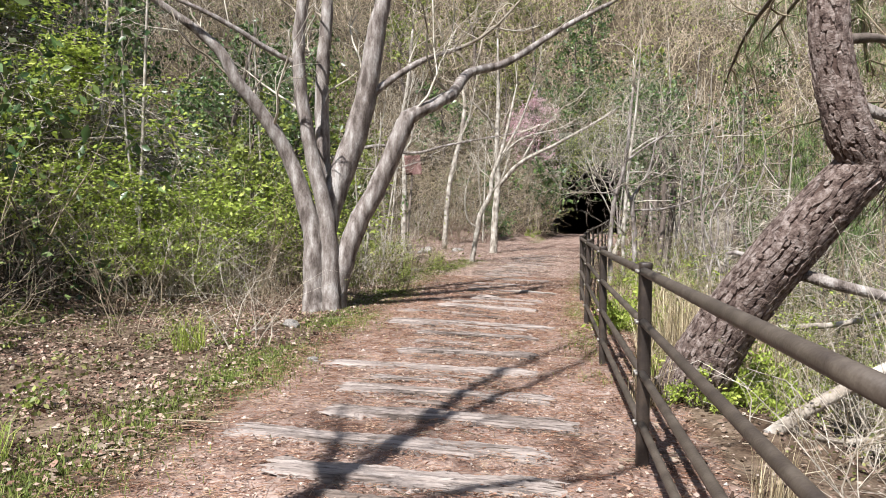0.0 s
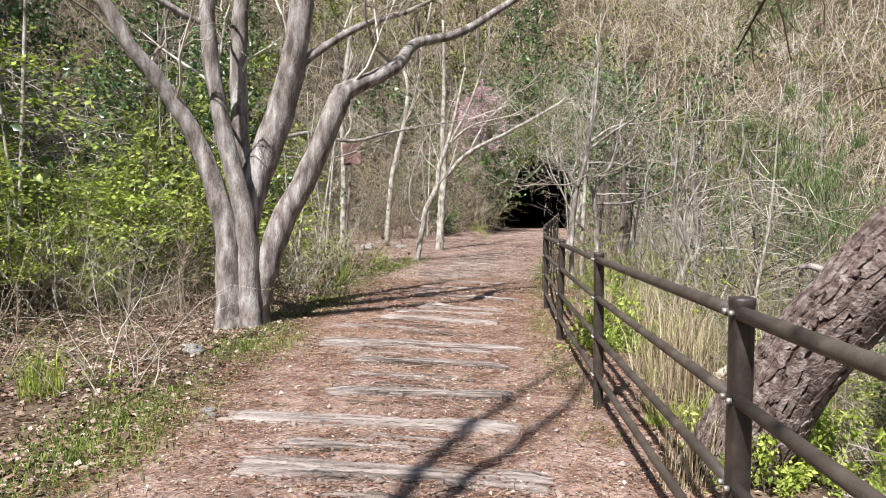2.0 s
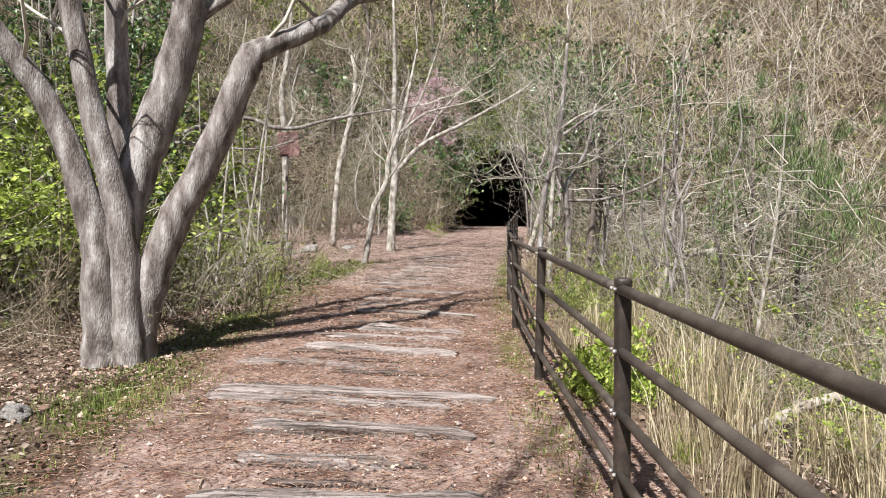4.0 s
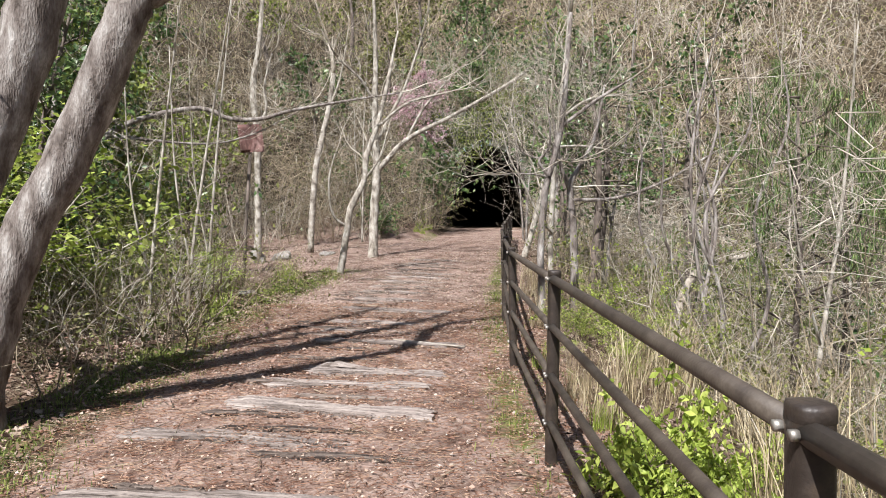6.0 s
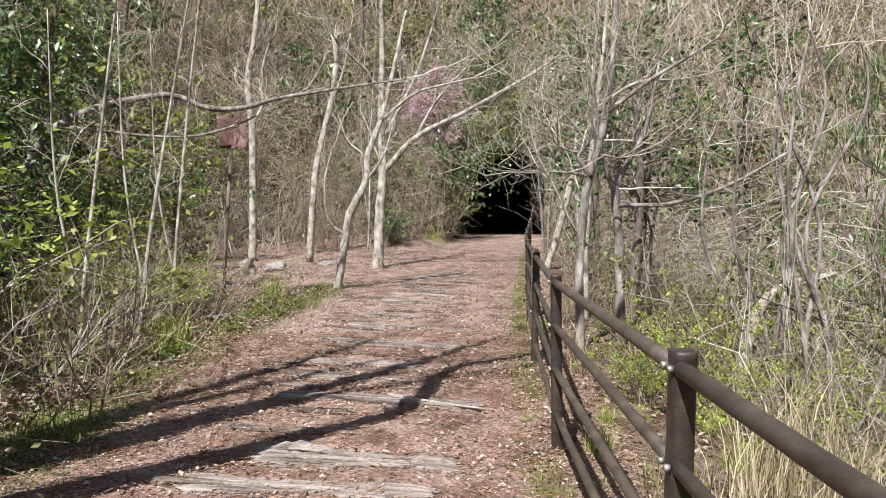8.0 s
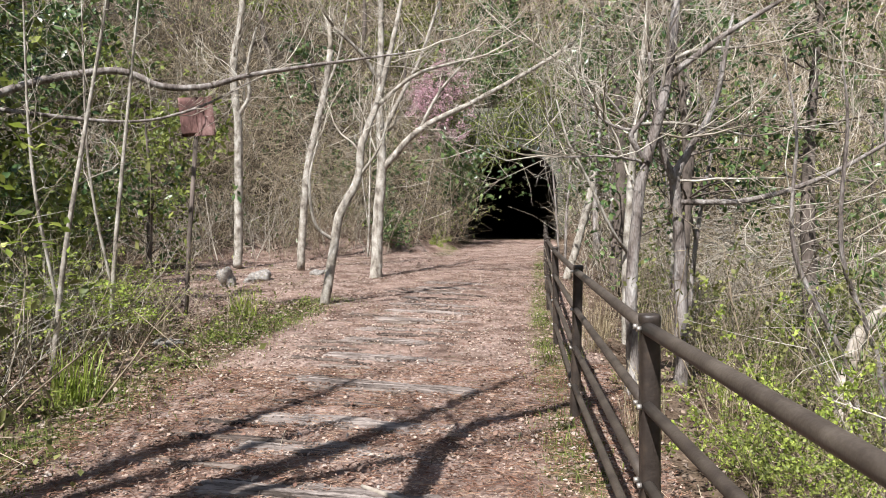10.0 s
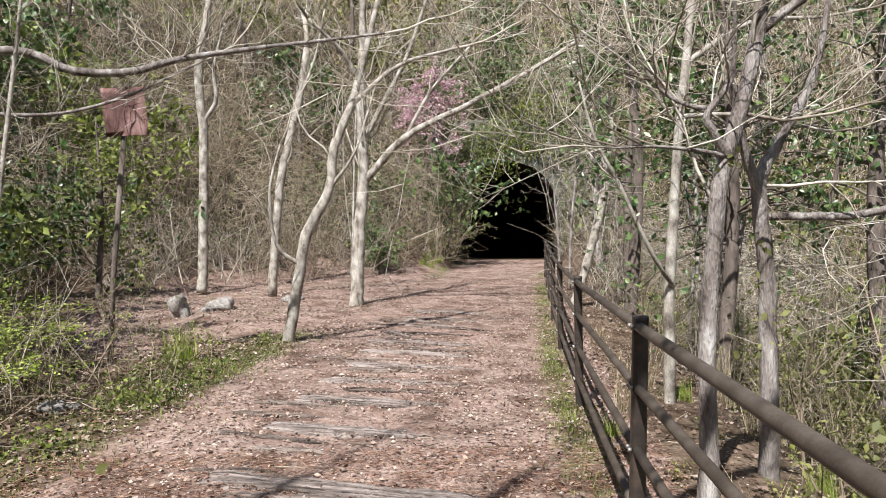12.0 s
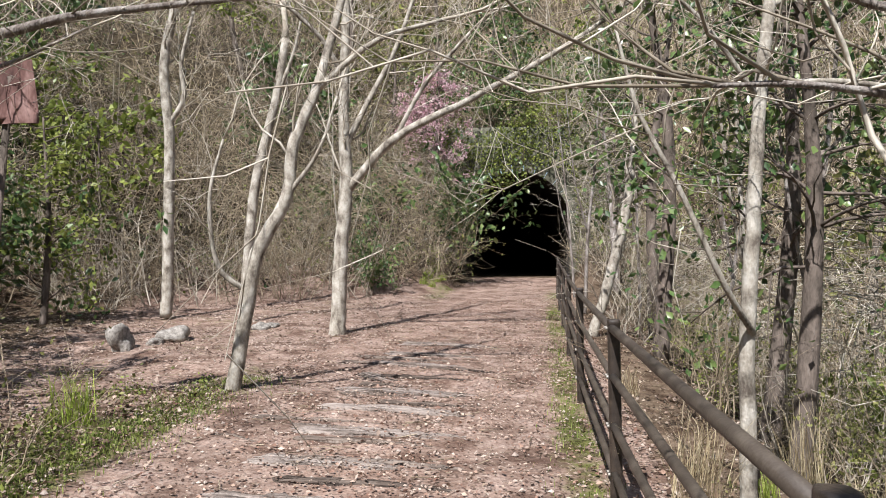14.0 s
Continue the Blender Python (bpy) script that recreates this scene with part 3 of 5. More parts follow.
def build_sleeper(a, b, proud, seed, half=0.0):
    """A split, rotten old beam: a long grid bent over its edges, with cracks along the grain, broken edges and ragged ends."""
    rng = np.random.default_rng(seed)
    a, b = np.array(a), np.array(b)
    ln = np.linalg.norm(b - a)
    narrow = half > 0
    half = half or 0.1 + 0.025 * rng.random()
    nu, nw = 60, (9 if narrow else 19)
    across = np.linspace(-1, 1, nw)
    t = np.linspace(0, 1, nu + 1)
    top = 0.004 * np.sin(14 * t[:, None] + 3 * across[None]) + rng.normal(size=(nu + 1, nw)) * 0.002
    for _ in range(3 if narrow else 9):                       # cracks that wander along the grain
        k0, t0, long = rng.integers(1, nw - 1), rng.random() * 0.85, 0.12 + 0.5 * rng.random()
        deep = 0.014 + 0.026 * rng.random()
        for i in range(nu + 1):
            if t0 < t[i] < t0 + long:
                k = int(np.clip(k0 + round(0.9 * math.sin(5 * t[i] + seed)), 1, nw - 2))
                top[i, k] -= deep * (0.5 + 0.5 * rng.random())
    for side in (0, nw - 1):                                   # stretches where the edge has rotted off
        for _ in range(3):
            t0, long = rng.random(), 0.05 + 0.2 * rng.random()
            hit = (t > t0) & (t < t0 + long)
            for step, k in enumerate(range(side, side + (3 if side == 0 else -3), 1 if side == 0 else -1)):
                top[hit, k] -= (0.04, 0.03, 0.015)[step] * (0.6 + 0.6 * rng.random(hit.sum()))
    top[:, [0, -1]] -= 0.012
    ragged = rng.normal(size=(2, nw)) * 0.035
    wide = half * (1 + 0.12 * np.sin(7 * t + rng.random() * 6) + 0.03 * rng.normal(size=nu + 1))
    verts = []
    for i in range(nu + 1):
        fade = max(0.0, 1 - min(i, nu - i) / 3)
        for k in range(-1, nw + 1):
            kk = min(max(k, 0), nw - 1)
            x = (t[i] - 0.5) * ln + ragged[0 if i < nu / 2 else 1, kk] * fade
            z = -0.14 if k in (-1, nw) else top[i, kk] - 0.03 * smoothstep(0.5, 1.05, t[i]) * (proud < 0.05) - 0.012 * fade
            verts.append((x, across[kk] * wide[i] + 0.014 * math.sin(5 * t[i] + seed), z))
    n = nw + 2
    g = Geo()
    g.add(verts, [(i * n + k, (i + 1) * n + k, (i + 1) * n + k + 1, i * n + k + 1) for i in range(nu) for k in range(n - 1)])
    g.f.append(list(range(n)))
    g.f.append(list(range(nu * n, nu * n + n))[::-1])
    me = g.mesh("railway_sleeper", SHADOWED_STRIP if narrow else SLEEPER, smooth=False)
    mid = (a + b) / 2
    za, zb = float(land(*a)), float(land(*b))
    ob = new("railway_sleeper", me)
    ob.matrix_world = Matrix.Translation((mid[0], mid[1], (za + zb) / 2 + 0.012 + proud * 0.4)) @ pose(0, 0, 0, 0, 0, math.degrees(math.atan2(b[1] - a[1], b[0] - a[0]))) @ pose(0, 0, 0, rng.normal() * 2, -math.degrees(math.atan2(zb - za, ln)), 0)
    state = "weathered grey wooden railway sleeper, split and half buried in the path" if proud > 0.045 else "rotten grey railway sleeper almost buried in red-brown litter"
    if narrow:
        state = "thin rotten strip of an old railway sleeper, coloured dark like a ridge's shadow"
    tagged(ob, state, "railway sleeper", "old railway sleepers across the path")


for k, (a, b, proud) in enumerate(SLEEPERS):
    build_sleeper(a, b, proud, 100 + k)
# thin strips that are left of the other sleepers, coloured dark for the shadow lines
strip_rng = np.random.default_rng(88)
for k in range(46):
    y = 0.5 + 0.45 * k + 0.2 * strip_rng.random()
    lo, hi = float(edge_x(y)) + 0.45, float(fence_x(y)) - 0.75
    x0 = lo + (hi - lo) * 0.5 * strip_rng.random()
    x1 = min(x0 + 0.5 + 0.8 * strip_rng.random(), hi + 0.2)
    build_sleeper((x0, y), (x1, y - 0.26 * (x1 - x0)), 0.03 + 0.02 * strip_rng.random(), 900 + k, 0.02 + 0.03 * strip_rng.random())

# a splintered slab lifted off one sleeper
def build_splinter():
    rng = np.random.default_rng(8)
    g = Geo()
    pts = smooth_line([(0.84, 9.6, 0.06, 0.045), (1.05, 9.56, 0.11, 0.04), (1.25, 9.48, 0.1, 0.03), (1.5, 9.41, 0.05, 0.015)], 5)
    tube(g, pts[:, :3], pts[:, 3], 6, 0.5, rng)
    tagged(part("wood_splinter", g, SLEEPER, smooth=False), "splintered slab lifting off an old railway sleeper", "wood splinter")


build_splinter()

# ---------------------------------------------------------------- trees
def limb_tree(name, limbs, bark, twig_mat, label, category, seed, twig_len=1.1, twigs=7, level=2, sides=10, group="", twig_from=0.45, up=0.12, kids=4):
    """A tree from a few main limbs (x, y, z, radius at each bend), with finer branches grown along them.
    Returns the thing and the places of its twig tips."""
    rng = np.random.default_rng(seed)
    x0, y0, z0 = limbs[0][0][:3]
    tree = empty(name, x0, y0, float(land(x0, y0)), label, category, group)
    inv = Matrix.Translation(-Vector(tree.location))
    ends = []
    for k, limb in enumerate(limbs):
        line = smooth_line(limb, 6)
        line[1:-1, :3] += rng.normal(size=(len(line) - 2, 3)) * (line[1:-1, 3:4] * 0.05)
        g, crown = Geo(), Geo()
        tube(g, line[:, :3], line[:, 3], sides, 0.07, rng)
        ob = part("trunk" if k == 0 else "limb", g, bark, tree)
        ob.matrix_basis = inv
        n = len(line)
        for j in range(twigs):
            f = twig_from + (1 - twig_from) * (j + rng.random()) / twigs
            i = min(int(f * (n - 1)), n - 2)
            way = unit(line[i + 1, :3] - line[i, :3])
            w = unit(way * 0.7 + rng.normal(size=3) * 0.7 + np.array([0, 0, 0.25]))
            w[2] = max(w[2], 0.0)
            grow(crown, line[i, :3], w, twig_len * (0.6 + 0.8 * rng.random()), max(min(0.26 * line[i, 3], 0.022), 0.006), level, rng, ends, 5, 0.6, up, kids, 0.75)
        w = unit(line[-1, :3] - line[-2, :3])
        grow(crown, line[-1, :3], w, twig_len * 1.2, line[-1, 3], level, rng, ends, 5, 0.3, up, kids, 0.6)
        part("crown", crown, twig_mat, ob)["kind"] = "stuff"
    return tree, np.array(ends), inv


# the large many-stemmed tree beside the path
limb_tree("deciduous_tree", [
    [(-1.60, 8.0, -0.15, 0.21), (-1.61, 8.0, 0.4, 0.175), (-1.63, 8.0, 1.15, 0.155), (-1.84, 8.05, 1.91, 0.125), (-2.06, 8.05, 2.45, 0.112), (-2.42, 7.95, 3.03, 0.1), (-2.71, 7.85, 3.41, 0.093), (-3.0, 7.8, 3.9, 0.08), (-3.5, 7.7, 4.3, 0.059), (-3.95, 7.6, 4.6, 0.045)],
    [(-1.33, 7.85, -0.2, 0.165), (-1.35, 7.88, 0.4, 0.135), (-1.42, 7.92, 1.41, 0.125), (-1.71, 7.95, 2.67, 0.104), (-1.85, 7.95, 3.83, 0.095), (-1.75, 7.9, 4.75, 0.085), (-1.6, 7.8, 5.8, 0.05), (-1.3, 7.7, 7.2, 0.022)],
    [(-1.5, 8.3, 0.1, 0.135), (-1.54, 8.5, 1.14, 0.126), (-1.57, 8.6, 2.21, 0.117), (-1.59, 8.6, 3.53, 0.108), (-1.5, 8.6, 4.85, 0.09), (-1.4, 8.7, 6.0, 0.055), (-1.2, 9.0, 7.4, 0.022)],
    [(-1.48, 8.2, 0.9, 0.144), (-1.43, 8.3, 1.6, 0.19), (-1.05, 8.4, 2.68, 0.185), (-0.86, 8.4, 3.5, 0.160), (-0.71, 8.4, 4.37, 0.14), (-0.52, 8.4, 5.2, 0.1), (-0.3, 8.5, 6.2, 0.06), (0.1, 8.8, 7.4, 0.025)],
    [(-1.32, 8.05, -0.2, 0.17), (-1.245, 8.0, 0.49, 0.155), (-0.98, 8.0, 1.33, 0.15), (-0.6, 8.0, 2.05, 0.142), (-0.28, 7.97, 2.82, 0.135), (-0.1, 8.05, 3.02, 0.105), (0.43, 8.4, 3.36, 0.090), (0.77, 9.4, 3.9, 0.077), (1.5, 9.8, 4.2, 0.063), (2.5, 10.2, 4.9, 0.050), (3.4, 10.4, 5.4, 0.036)],
    [(-0.86, 8.4, 3.3, 0.081), (-0.5, 8.5, 3.6, 0.054), (0.0, 8.7, 3.95, 0.045), (0.6, 8.9, 4.2, 0.032)],
    [(-1.85, 7.95, 3.7, 0.045), (-2.2, 7.8, 3.85, 0.041), (-2.9, 7.6, 4.25, 0.036), (-3.7, 7.4, 4.55, 0.027), (-4.5, 7.3, 4.6, 0.018)],
], BARK_GREY, TWIG, "bare grey deciduous tree with five spreading stems beside the path", "tree", 11, twig_len=1.5, twigs=6, sides=12)

# the slender tree in the clearing, and the thin one that leans into it
limb_tree("slender_tree", [
    [(2.5, 23.3, 0.1, 0.17), (2.52, 23.3, 0.6, 0.135), (2.57, 23.3, 1.83, 0.12), (2.64, 23.3, 2.78, 0.115), (2.6, 23.3, 4.01, 0.09), (2.63, 23.3, 5.9, 0.07), (2.6, 23.4, 8.0, 0.03)],
    [(2.66, 23.3, 2.7, 0.08), (3.44, 23.0, 3.55, 0.07), (4.67, 22.8, 4.2, 0.055), (6.19, 22.6, 5.06, 0.045), (7.24, 22.4, 5.8, 0.03)],
    [(2.6, 23.3, 3.4, 0.06), (3.0, 23.3, 4.2, 0.05), (3.5, 23.2, 5.2, 0.04), (3.9, 23.1, 6.4, 0.03)],
    [(3.44, 23.0, 3.55, 0.04), (3.9, 22.8, 4.4, 0.035), (4.6, 22.5, 5.2, 0.025)],
    [(2.6, 23.3, 4.6, 0.05), (2.2, 23.1, 5.2, 0.04), (1.6, 22.9, 5.7, 0.03)],
], BARK_PALE, TWIG, "slender pale-barked bare tree at the edge of the clearing", "tree", 12, twig_len=1.3, twigs=7)
limb_tree("leaning_tree", [
    [(1.39, 18.8, -0.05, 0.085), (1.57, 18.8, 0.99, 0.075), (1.68, 18.8, 1.63, 0.075), (1.97, 18.85, 2.22, 0.065), (2.05, 18.9, 2.82, 0.065), (2.28, 19.0, 3.42, 0.055), (2.52, 19.1, 4.33, 0.045), (2.8, 19.3, 5.6, 0.02)],
    [(1.66, 18.8, 1.2, 0.03), (1.3, 18.75, 1.5, 0.025), (1.22, 18.7, 2.2, 0.02), (1.35, 18.7, 2.8, 0.012)],
    [(2.28, 19.0, 3.4, 0.035), (2.9, 18.8, 3.9, 0.03), (3.6, 18.6, 4.1, 0.02)],
    [(1.95, 18.85, 2.2, 0.03), (2.3, 18.8, 2.7, 0.02), (2.5, 18.8, 3.3, 0.012)],
], BARK_PALE, TWIG, "thin crooked bare tree leaning over the clearing", "tree", 13, twig_len=0.9, twigs=5)
limb_tree("broken_tree", [
    [(0.78, 25.0, 0.4, 0.10), (0.86, 25.0, 1.75, 0.095), (1.01, 25.0, 3.13, 0.09), (1.36, 25.0, 4.62, 0.08), (1.52, 25.0, 5.7, 0.075)],
    [(1.4, 25.0, 4.7, 0.04), (1.7, 24.9, 5.5, 0.03), (1.9, 24.8, 6.5, 0.02)],
], BARK_PALE, TWIG, "whitish leaning tree trunk snapped off at the top", "tree", 14, twigs=3, twig_len=0.8)
limb_tree("bank_tree", [
    [(-0.83, 26.0, 0.4, 0.12), (-0.81, 26.0, 1.2, 0.11), (-0.79, 26.0, 3.88, 0.10), (-0.9, 26.0, 5.33, 0.095), (-0.69, 26.0, 6.7, 0.08), (-0.5, 26.1, 9.0, 0.04)],
    [(-0.8, 26.0, 4.2, 0.05), (-0.5, 25.9, 4.7, 0.05), (-0.55, 25.9, 5.4, 0.04), (-0.3, 25.8, 6.4, 0.03)],
], BARK_PALE, TWIG, "tall pale-barked bare tree at the foot of the bank", "tree", 15, twigs=6)

# a long bare bough that crosses above the clearing
limb_tree("overhanging_tree", [
    [(-3.4, 16.2, -0.2, 0.079), (-3.3, 16.3, 1.5, 0.066), (-2.7, 16.6, 2.9, 0.056), (-1.31, 17.0, 3.47, 0.046), (-0.61, 17.0, 3.29, 0.043), (-0.06, 17.0, 3.3, 0.040), (0.44, 17.0, 3.45, 0.033), (1.19, 17.1, 3.62, 0.026), (1.84, 17.2, 3.75, 0.020), (2.6, 17.3, 3.9, 0.013)],
    [(-2.6, 16.6, 2.9, 0.033), (-1.1, 17.0, 2.82, 0.020), (-0.23, 17.1, 3.02, 0.017), (0.5, 17.2, 3.42, 0.010)],
    [(-3.3, 16.3, 1.5, 0.046), (-3.5, 16.5, 3.5, 0.040), (-3.3, 16.8, 6.0, 0.026)],
], BARK_GREY, TWIG, "bare tree with a long bough over the clearing", "tree", 16, twigs=10, twig_len=1.1)

# trees beyond the railing
limb_tree("slope_tree", [
    [(5.02, 15.20, -0.38, 0.055), (5.01, 15.20, 1.11, 0.048), (5.06, 15.20, 2.04, 0.046), (5.10, 15.20, 2.67, 0.039), (5.17, 15.20, 3.28, 0.037), (5.33, 15.28, 4.58, 0.023), (5.40, 15.28, 6.10, 0.009)],
    [(5.02, 15.16, 1.14, 0.021), (4.72, 14.97, 1.46, 0.018), (4.43, 14.97, 2.04, 0.016), (4.21, 14.97, 2.43, 0.013), (4.07, 14.97, 2.90, 0.008)],
    [(5.10, 15.20, 2.67, 0.023), (5.63, 15.05, 2.67, 0.018), (6.39, 14.90, 2.52, 0.011)],
    [(5.13, 15.20, 3.13, 0.028), (5.71, 15.12, 3.51, 0.023), (6.39, 15.05, 3.58, 0.014)],
    [(5.08, 15.20, 2.59, 0.018), (4.64, 15.12, 3.05, 0.014), (4.11, 15.05, 3.36, 0.009)],
], BARK_PALE, TWIG, "pale-barked slender bare tree on the slope beyond the railing", "tree", 17, twigs=6, twig_len=1.1)
limb_tree("slope_tree", [
    [(4.09, 12.85, 0.02, 0.065), (4.09, 12.85, 0.44, 0.052), (4.08, 12.85, 0.99, 0.049), (4.15, 12.85, 1.85, 0.047), (4.27, 12.85, 2.27, 0.045), (4.41, 12.85, 2.93, 0.042), (4.55, 12.92, 4.36, 0.025)],
    [(4.2, 12.82, 2.0, 0.026), (4.08, 12.8, 2.15, 0.024), (4.04, 12.8, 2.24, 0.021), (4.12, 12.8, 2.35, 0.019), (4.2, 12.8, 2.5, 0.016), (4.15, 12.7, 2.9, 0.01)],
    [(4.17, 12.82, 2.02, 0.014), (4.0, 12.8, 2.045, 0.012), (3.71, 12.78, 2.06, 0.009), (3.45, 12.75, 2.04, 0.006)],
    [(4.06, 12.8, 2.28, 0.014), (3.94, 12.82, 2.3, 0.012), (3.8, 12.85, 2.38, 0.01), (3.66, 12.85, 2.55, 0.007)],
    [(4.37, 12.85, 2.72, 0.030), (4.84, 12.78, 3.08, 0.025), (5.41, 12.71, 3.43, 0.015)],
], BARK_GREY, TWIG, "grey-barked bare tree close beyond the railing", "tree", 18, twigs=6, twig_len=1.1)
limb_tree("slope_tree", [
    [(4.76, 13.30, -0.14, 0.072), (4.75, 13.30, 0.60, 0.060), (4.73, 13.30, 1.36, 0.054), (4.68, 13.30, 1.90, 0.048), (4.82, 13.30, 2.19, 0.033), (5.06, 13.30, 2.63, 0.027), (5.22, 13.30, 3.43, 0.012)],
    [(4.68, 13.30, 1.84, 0.036), (4.50, 13.23, 2.24, 0.027), (4.37, 13.17, 2.90, 0.018)],
    [(4.68, 13.3, 1.7, 0.026), (5.3, 13.1, 1.72, 0.026), (6.0, 13.0, 1.95, 0.022), (6.8, 12.9, 2.4, 0.012)],
], BARK_GREY, TWIG, "grey-barked forked tree on the slope beyond the railing", "tree", 19, twigs=6, twig_len=1.0)
limb_tree("slope_tree", [
    [(6.75, 23.0, -0.2, 0.10), (6.83, 23.0, 0.3, 0.09), (7.19, 23.0, 1.46, 0.085), (7.44, 23.0, 2.53, 0.08), (7.6, 23.1, 3.6, 0.05)],
], BARK_PALE, TWIG, "short whitish leaning trunk beyond the railing", "tree", 20, twigs=4, twig_len=0.8)
for k, (x, y, lean, h) in enumerate([(7.2, 18.0, 0.1, 7), (8.2, 20.5, -0.05, 8), (7.9, 26.5, 0.05, 7), (9.5, 23.5, 0.12, 8),
                                     (6.0, 9.6, 0.1, 4.5), (10.5, 29.5, -0.05, 8), (11.5, 18, 0.05, 8), (10.0, 14.0, 0.0, 7), (9.0, 30.5, -0.1, 6)]):
    z = float(land(x, y))
    r = 0.01 + 0.0045 * h
    limb_tree("slope_sapling", [
        [(x, y, z - 0.1, r), (x + lean * h * 0.2, y, z + h * 0.25, r * 0.85), (x + lean * h * 0.6 + 0.1, y + 0.1, z + h * 0.55, r * 0.6), (x + lean * h, y, z + h, r * 0.2)],
        [(x + lean * h * 0.2, y, z + h * 0.25, r * 0.5), (x + lean * h * 0.2 - 0.4, y - 0.2, z + h * 0.45, r * 0.4), (x + lean * h * 0.2 - 0.6, y - 0.2, z + h * 0.75, r * 0.15)],
    ], BARK_PALE if k % 3 == 1 else BARK_GREY, TWIG, "young bare tree with thin pale stems on the slope", "tree", 40 + k, twigs=7, twig_len=0.9, group="young trees on the slope")
# tall many-stemmed shrubs on the slope, their pale stems fanning from one root
fan_rng = np.random.default_rng(67)
for k, (x, y, h) in enumerate([(5.6, 10.8, 4.4), (6.4, 12.8, 4.2)]):
    z = float(land(x, y))
    stems = []
    for q in range(5):
        a, out = fan_rng.random() * 6.283, 0.25 + 0.75 * fan_rng.random()
        dx, dy, kink = math.cos(a) * out, math.sin(a) * out * 0.6, fan_rng.normal(size=4) * 0.22
        stems.append([(x + dx * 0.1, y + dy * 0.1, z - 0.1, 0.03), (x + dx * 0.35 + kink[0], y + dy * 0.35, z + h * 0.25, 0.025), (x + dx * 0.6 + kink[1], y + dy * 0.6, z + h * 0.5, 0.02),
                      (x + dx * 0.9 + kink[2], y + dy * 0.8, z + h * 0.75, 0.014), (x + dx + kink[3], y + dy, z + h * (0.85 + 0.2 * fan_rng.random()), 0.006)])
    limb_tree("fan_shrub", stems, BARK_GREY, TWIG, "tall bare shrub with crooked pale stems fanning from one root", "shrub", 250 + k, twigs=4, twig_len=0.7, sides=7, level=1, group="many-stemmed shrubs on the slope")
# thin bare stems on the hill side of the path
for k, (x, y, lean, h) in enumerate([(-1.3, 13.0, 0.12, 4.5), (-1.0, 14.2, 0.16, 4.8), (-0.9, 15.6, 0.1, 5), (-3.3, 12.6, -0.05, 6), 
                                     (2.6, 29.5, 0.04, 7), (-5.6, 20.5, 0.06, 8), (-5.2, 10.5, 0.04, 8), (-6.5, 7.5, 0.0, 9), (-7.0, 13.0, 0.05, 9)]):
    z = float(land(x, y))
    r = 0.007 + 0.0042 * h
    limb_tree("sapling", [
        [(x, y, z - 0.1, r), (x + lean * h * 0.2, y, z + h * 0.25, r * 0.85), (x + lean * h * 0.6 - 0.05, y + 0.1, z + h * 0.6, r * 0.6), (x + lean * h, y, z + h, r * 0.2)],
        [(x + lean * h * 0.1, y, z + h * 0.12, r * 0.6), (x + lean * h * 0.2 - 0.25, y - 0.1, z + h * 0.4, r * 0.5), (x + lean * h * 0.2 - 0.3, y - 0.1, z + h * 0.8, r * 0.2)],
    ], BARK_PALE, TWIG, "young bare tree with thin whitish stems", "tree", 70 + k, twigs=6, twig_len=0.7, group="young trees beside the path")
# a bare tree behind the start of the walk, whose shadow falls on the path
limb_tree("deciduous_tree", [
    [(-2.1, -2.3, -0.2, 0.12), (-2.2, -2.15, 2.4, 0.09), (-2.35, -2.03, 5.0, 0.07), (-2.9, -2.0, 8.0, 0.05), (-2.6, -1.2, 10.5, 0.02)],
    [(-2.25, -2.1, 3.2, 0.045), (-1.8, -2.2, 4.2, 0.035), (-1.3, -2.4, 5.0, 0.025), (-0.8, -2.4, 5.8, 0.02)],
    [(-2.4, -2.0, 5.2, 0.045), (-2.0, -1.3, 6.4, 0.04), (-1.6, -0.6, 7.4, 0.03), (-1.4, 0.2, 8.2, 0.02)],
    [(-2.3, -2.1, 4.4, 0.06), (-2.9, -2.6, 5.6, 0.05), (-3.4, -2.9, 6.8, 0.03)],
], BARK_GREY, TWIG, "bare grey tree on the hill side of the path", "tree", 21, twigs=6, twig_len=1.2)


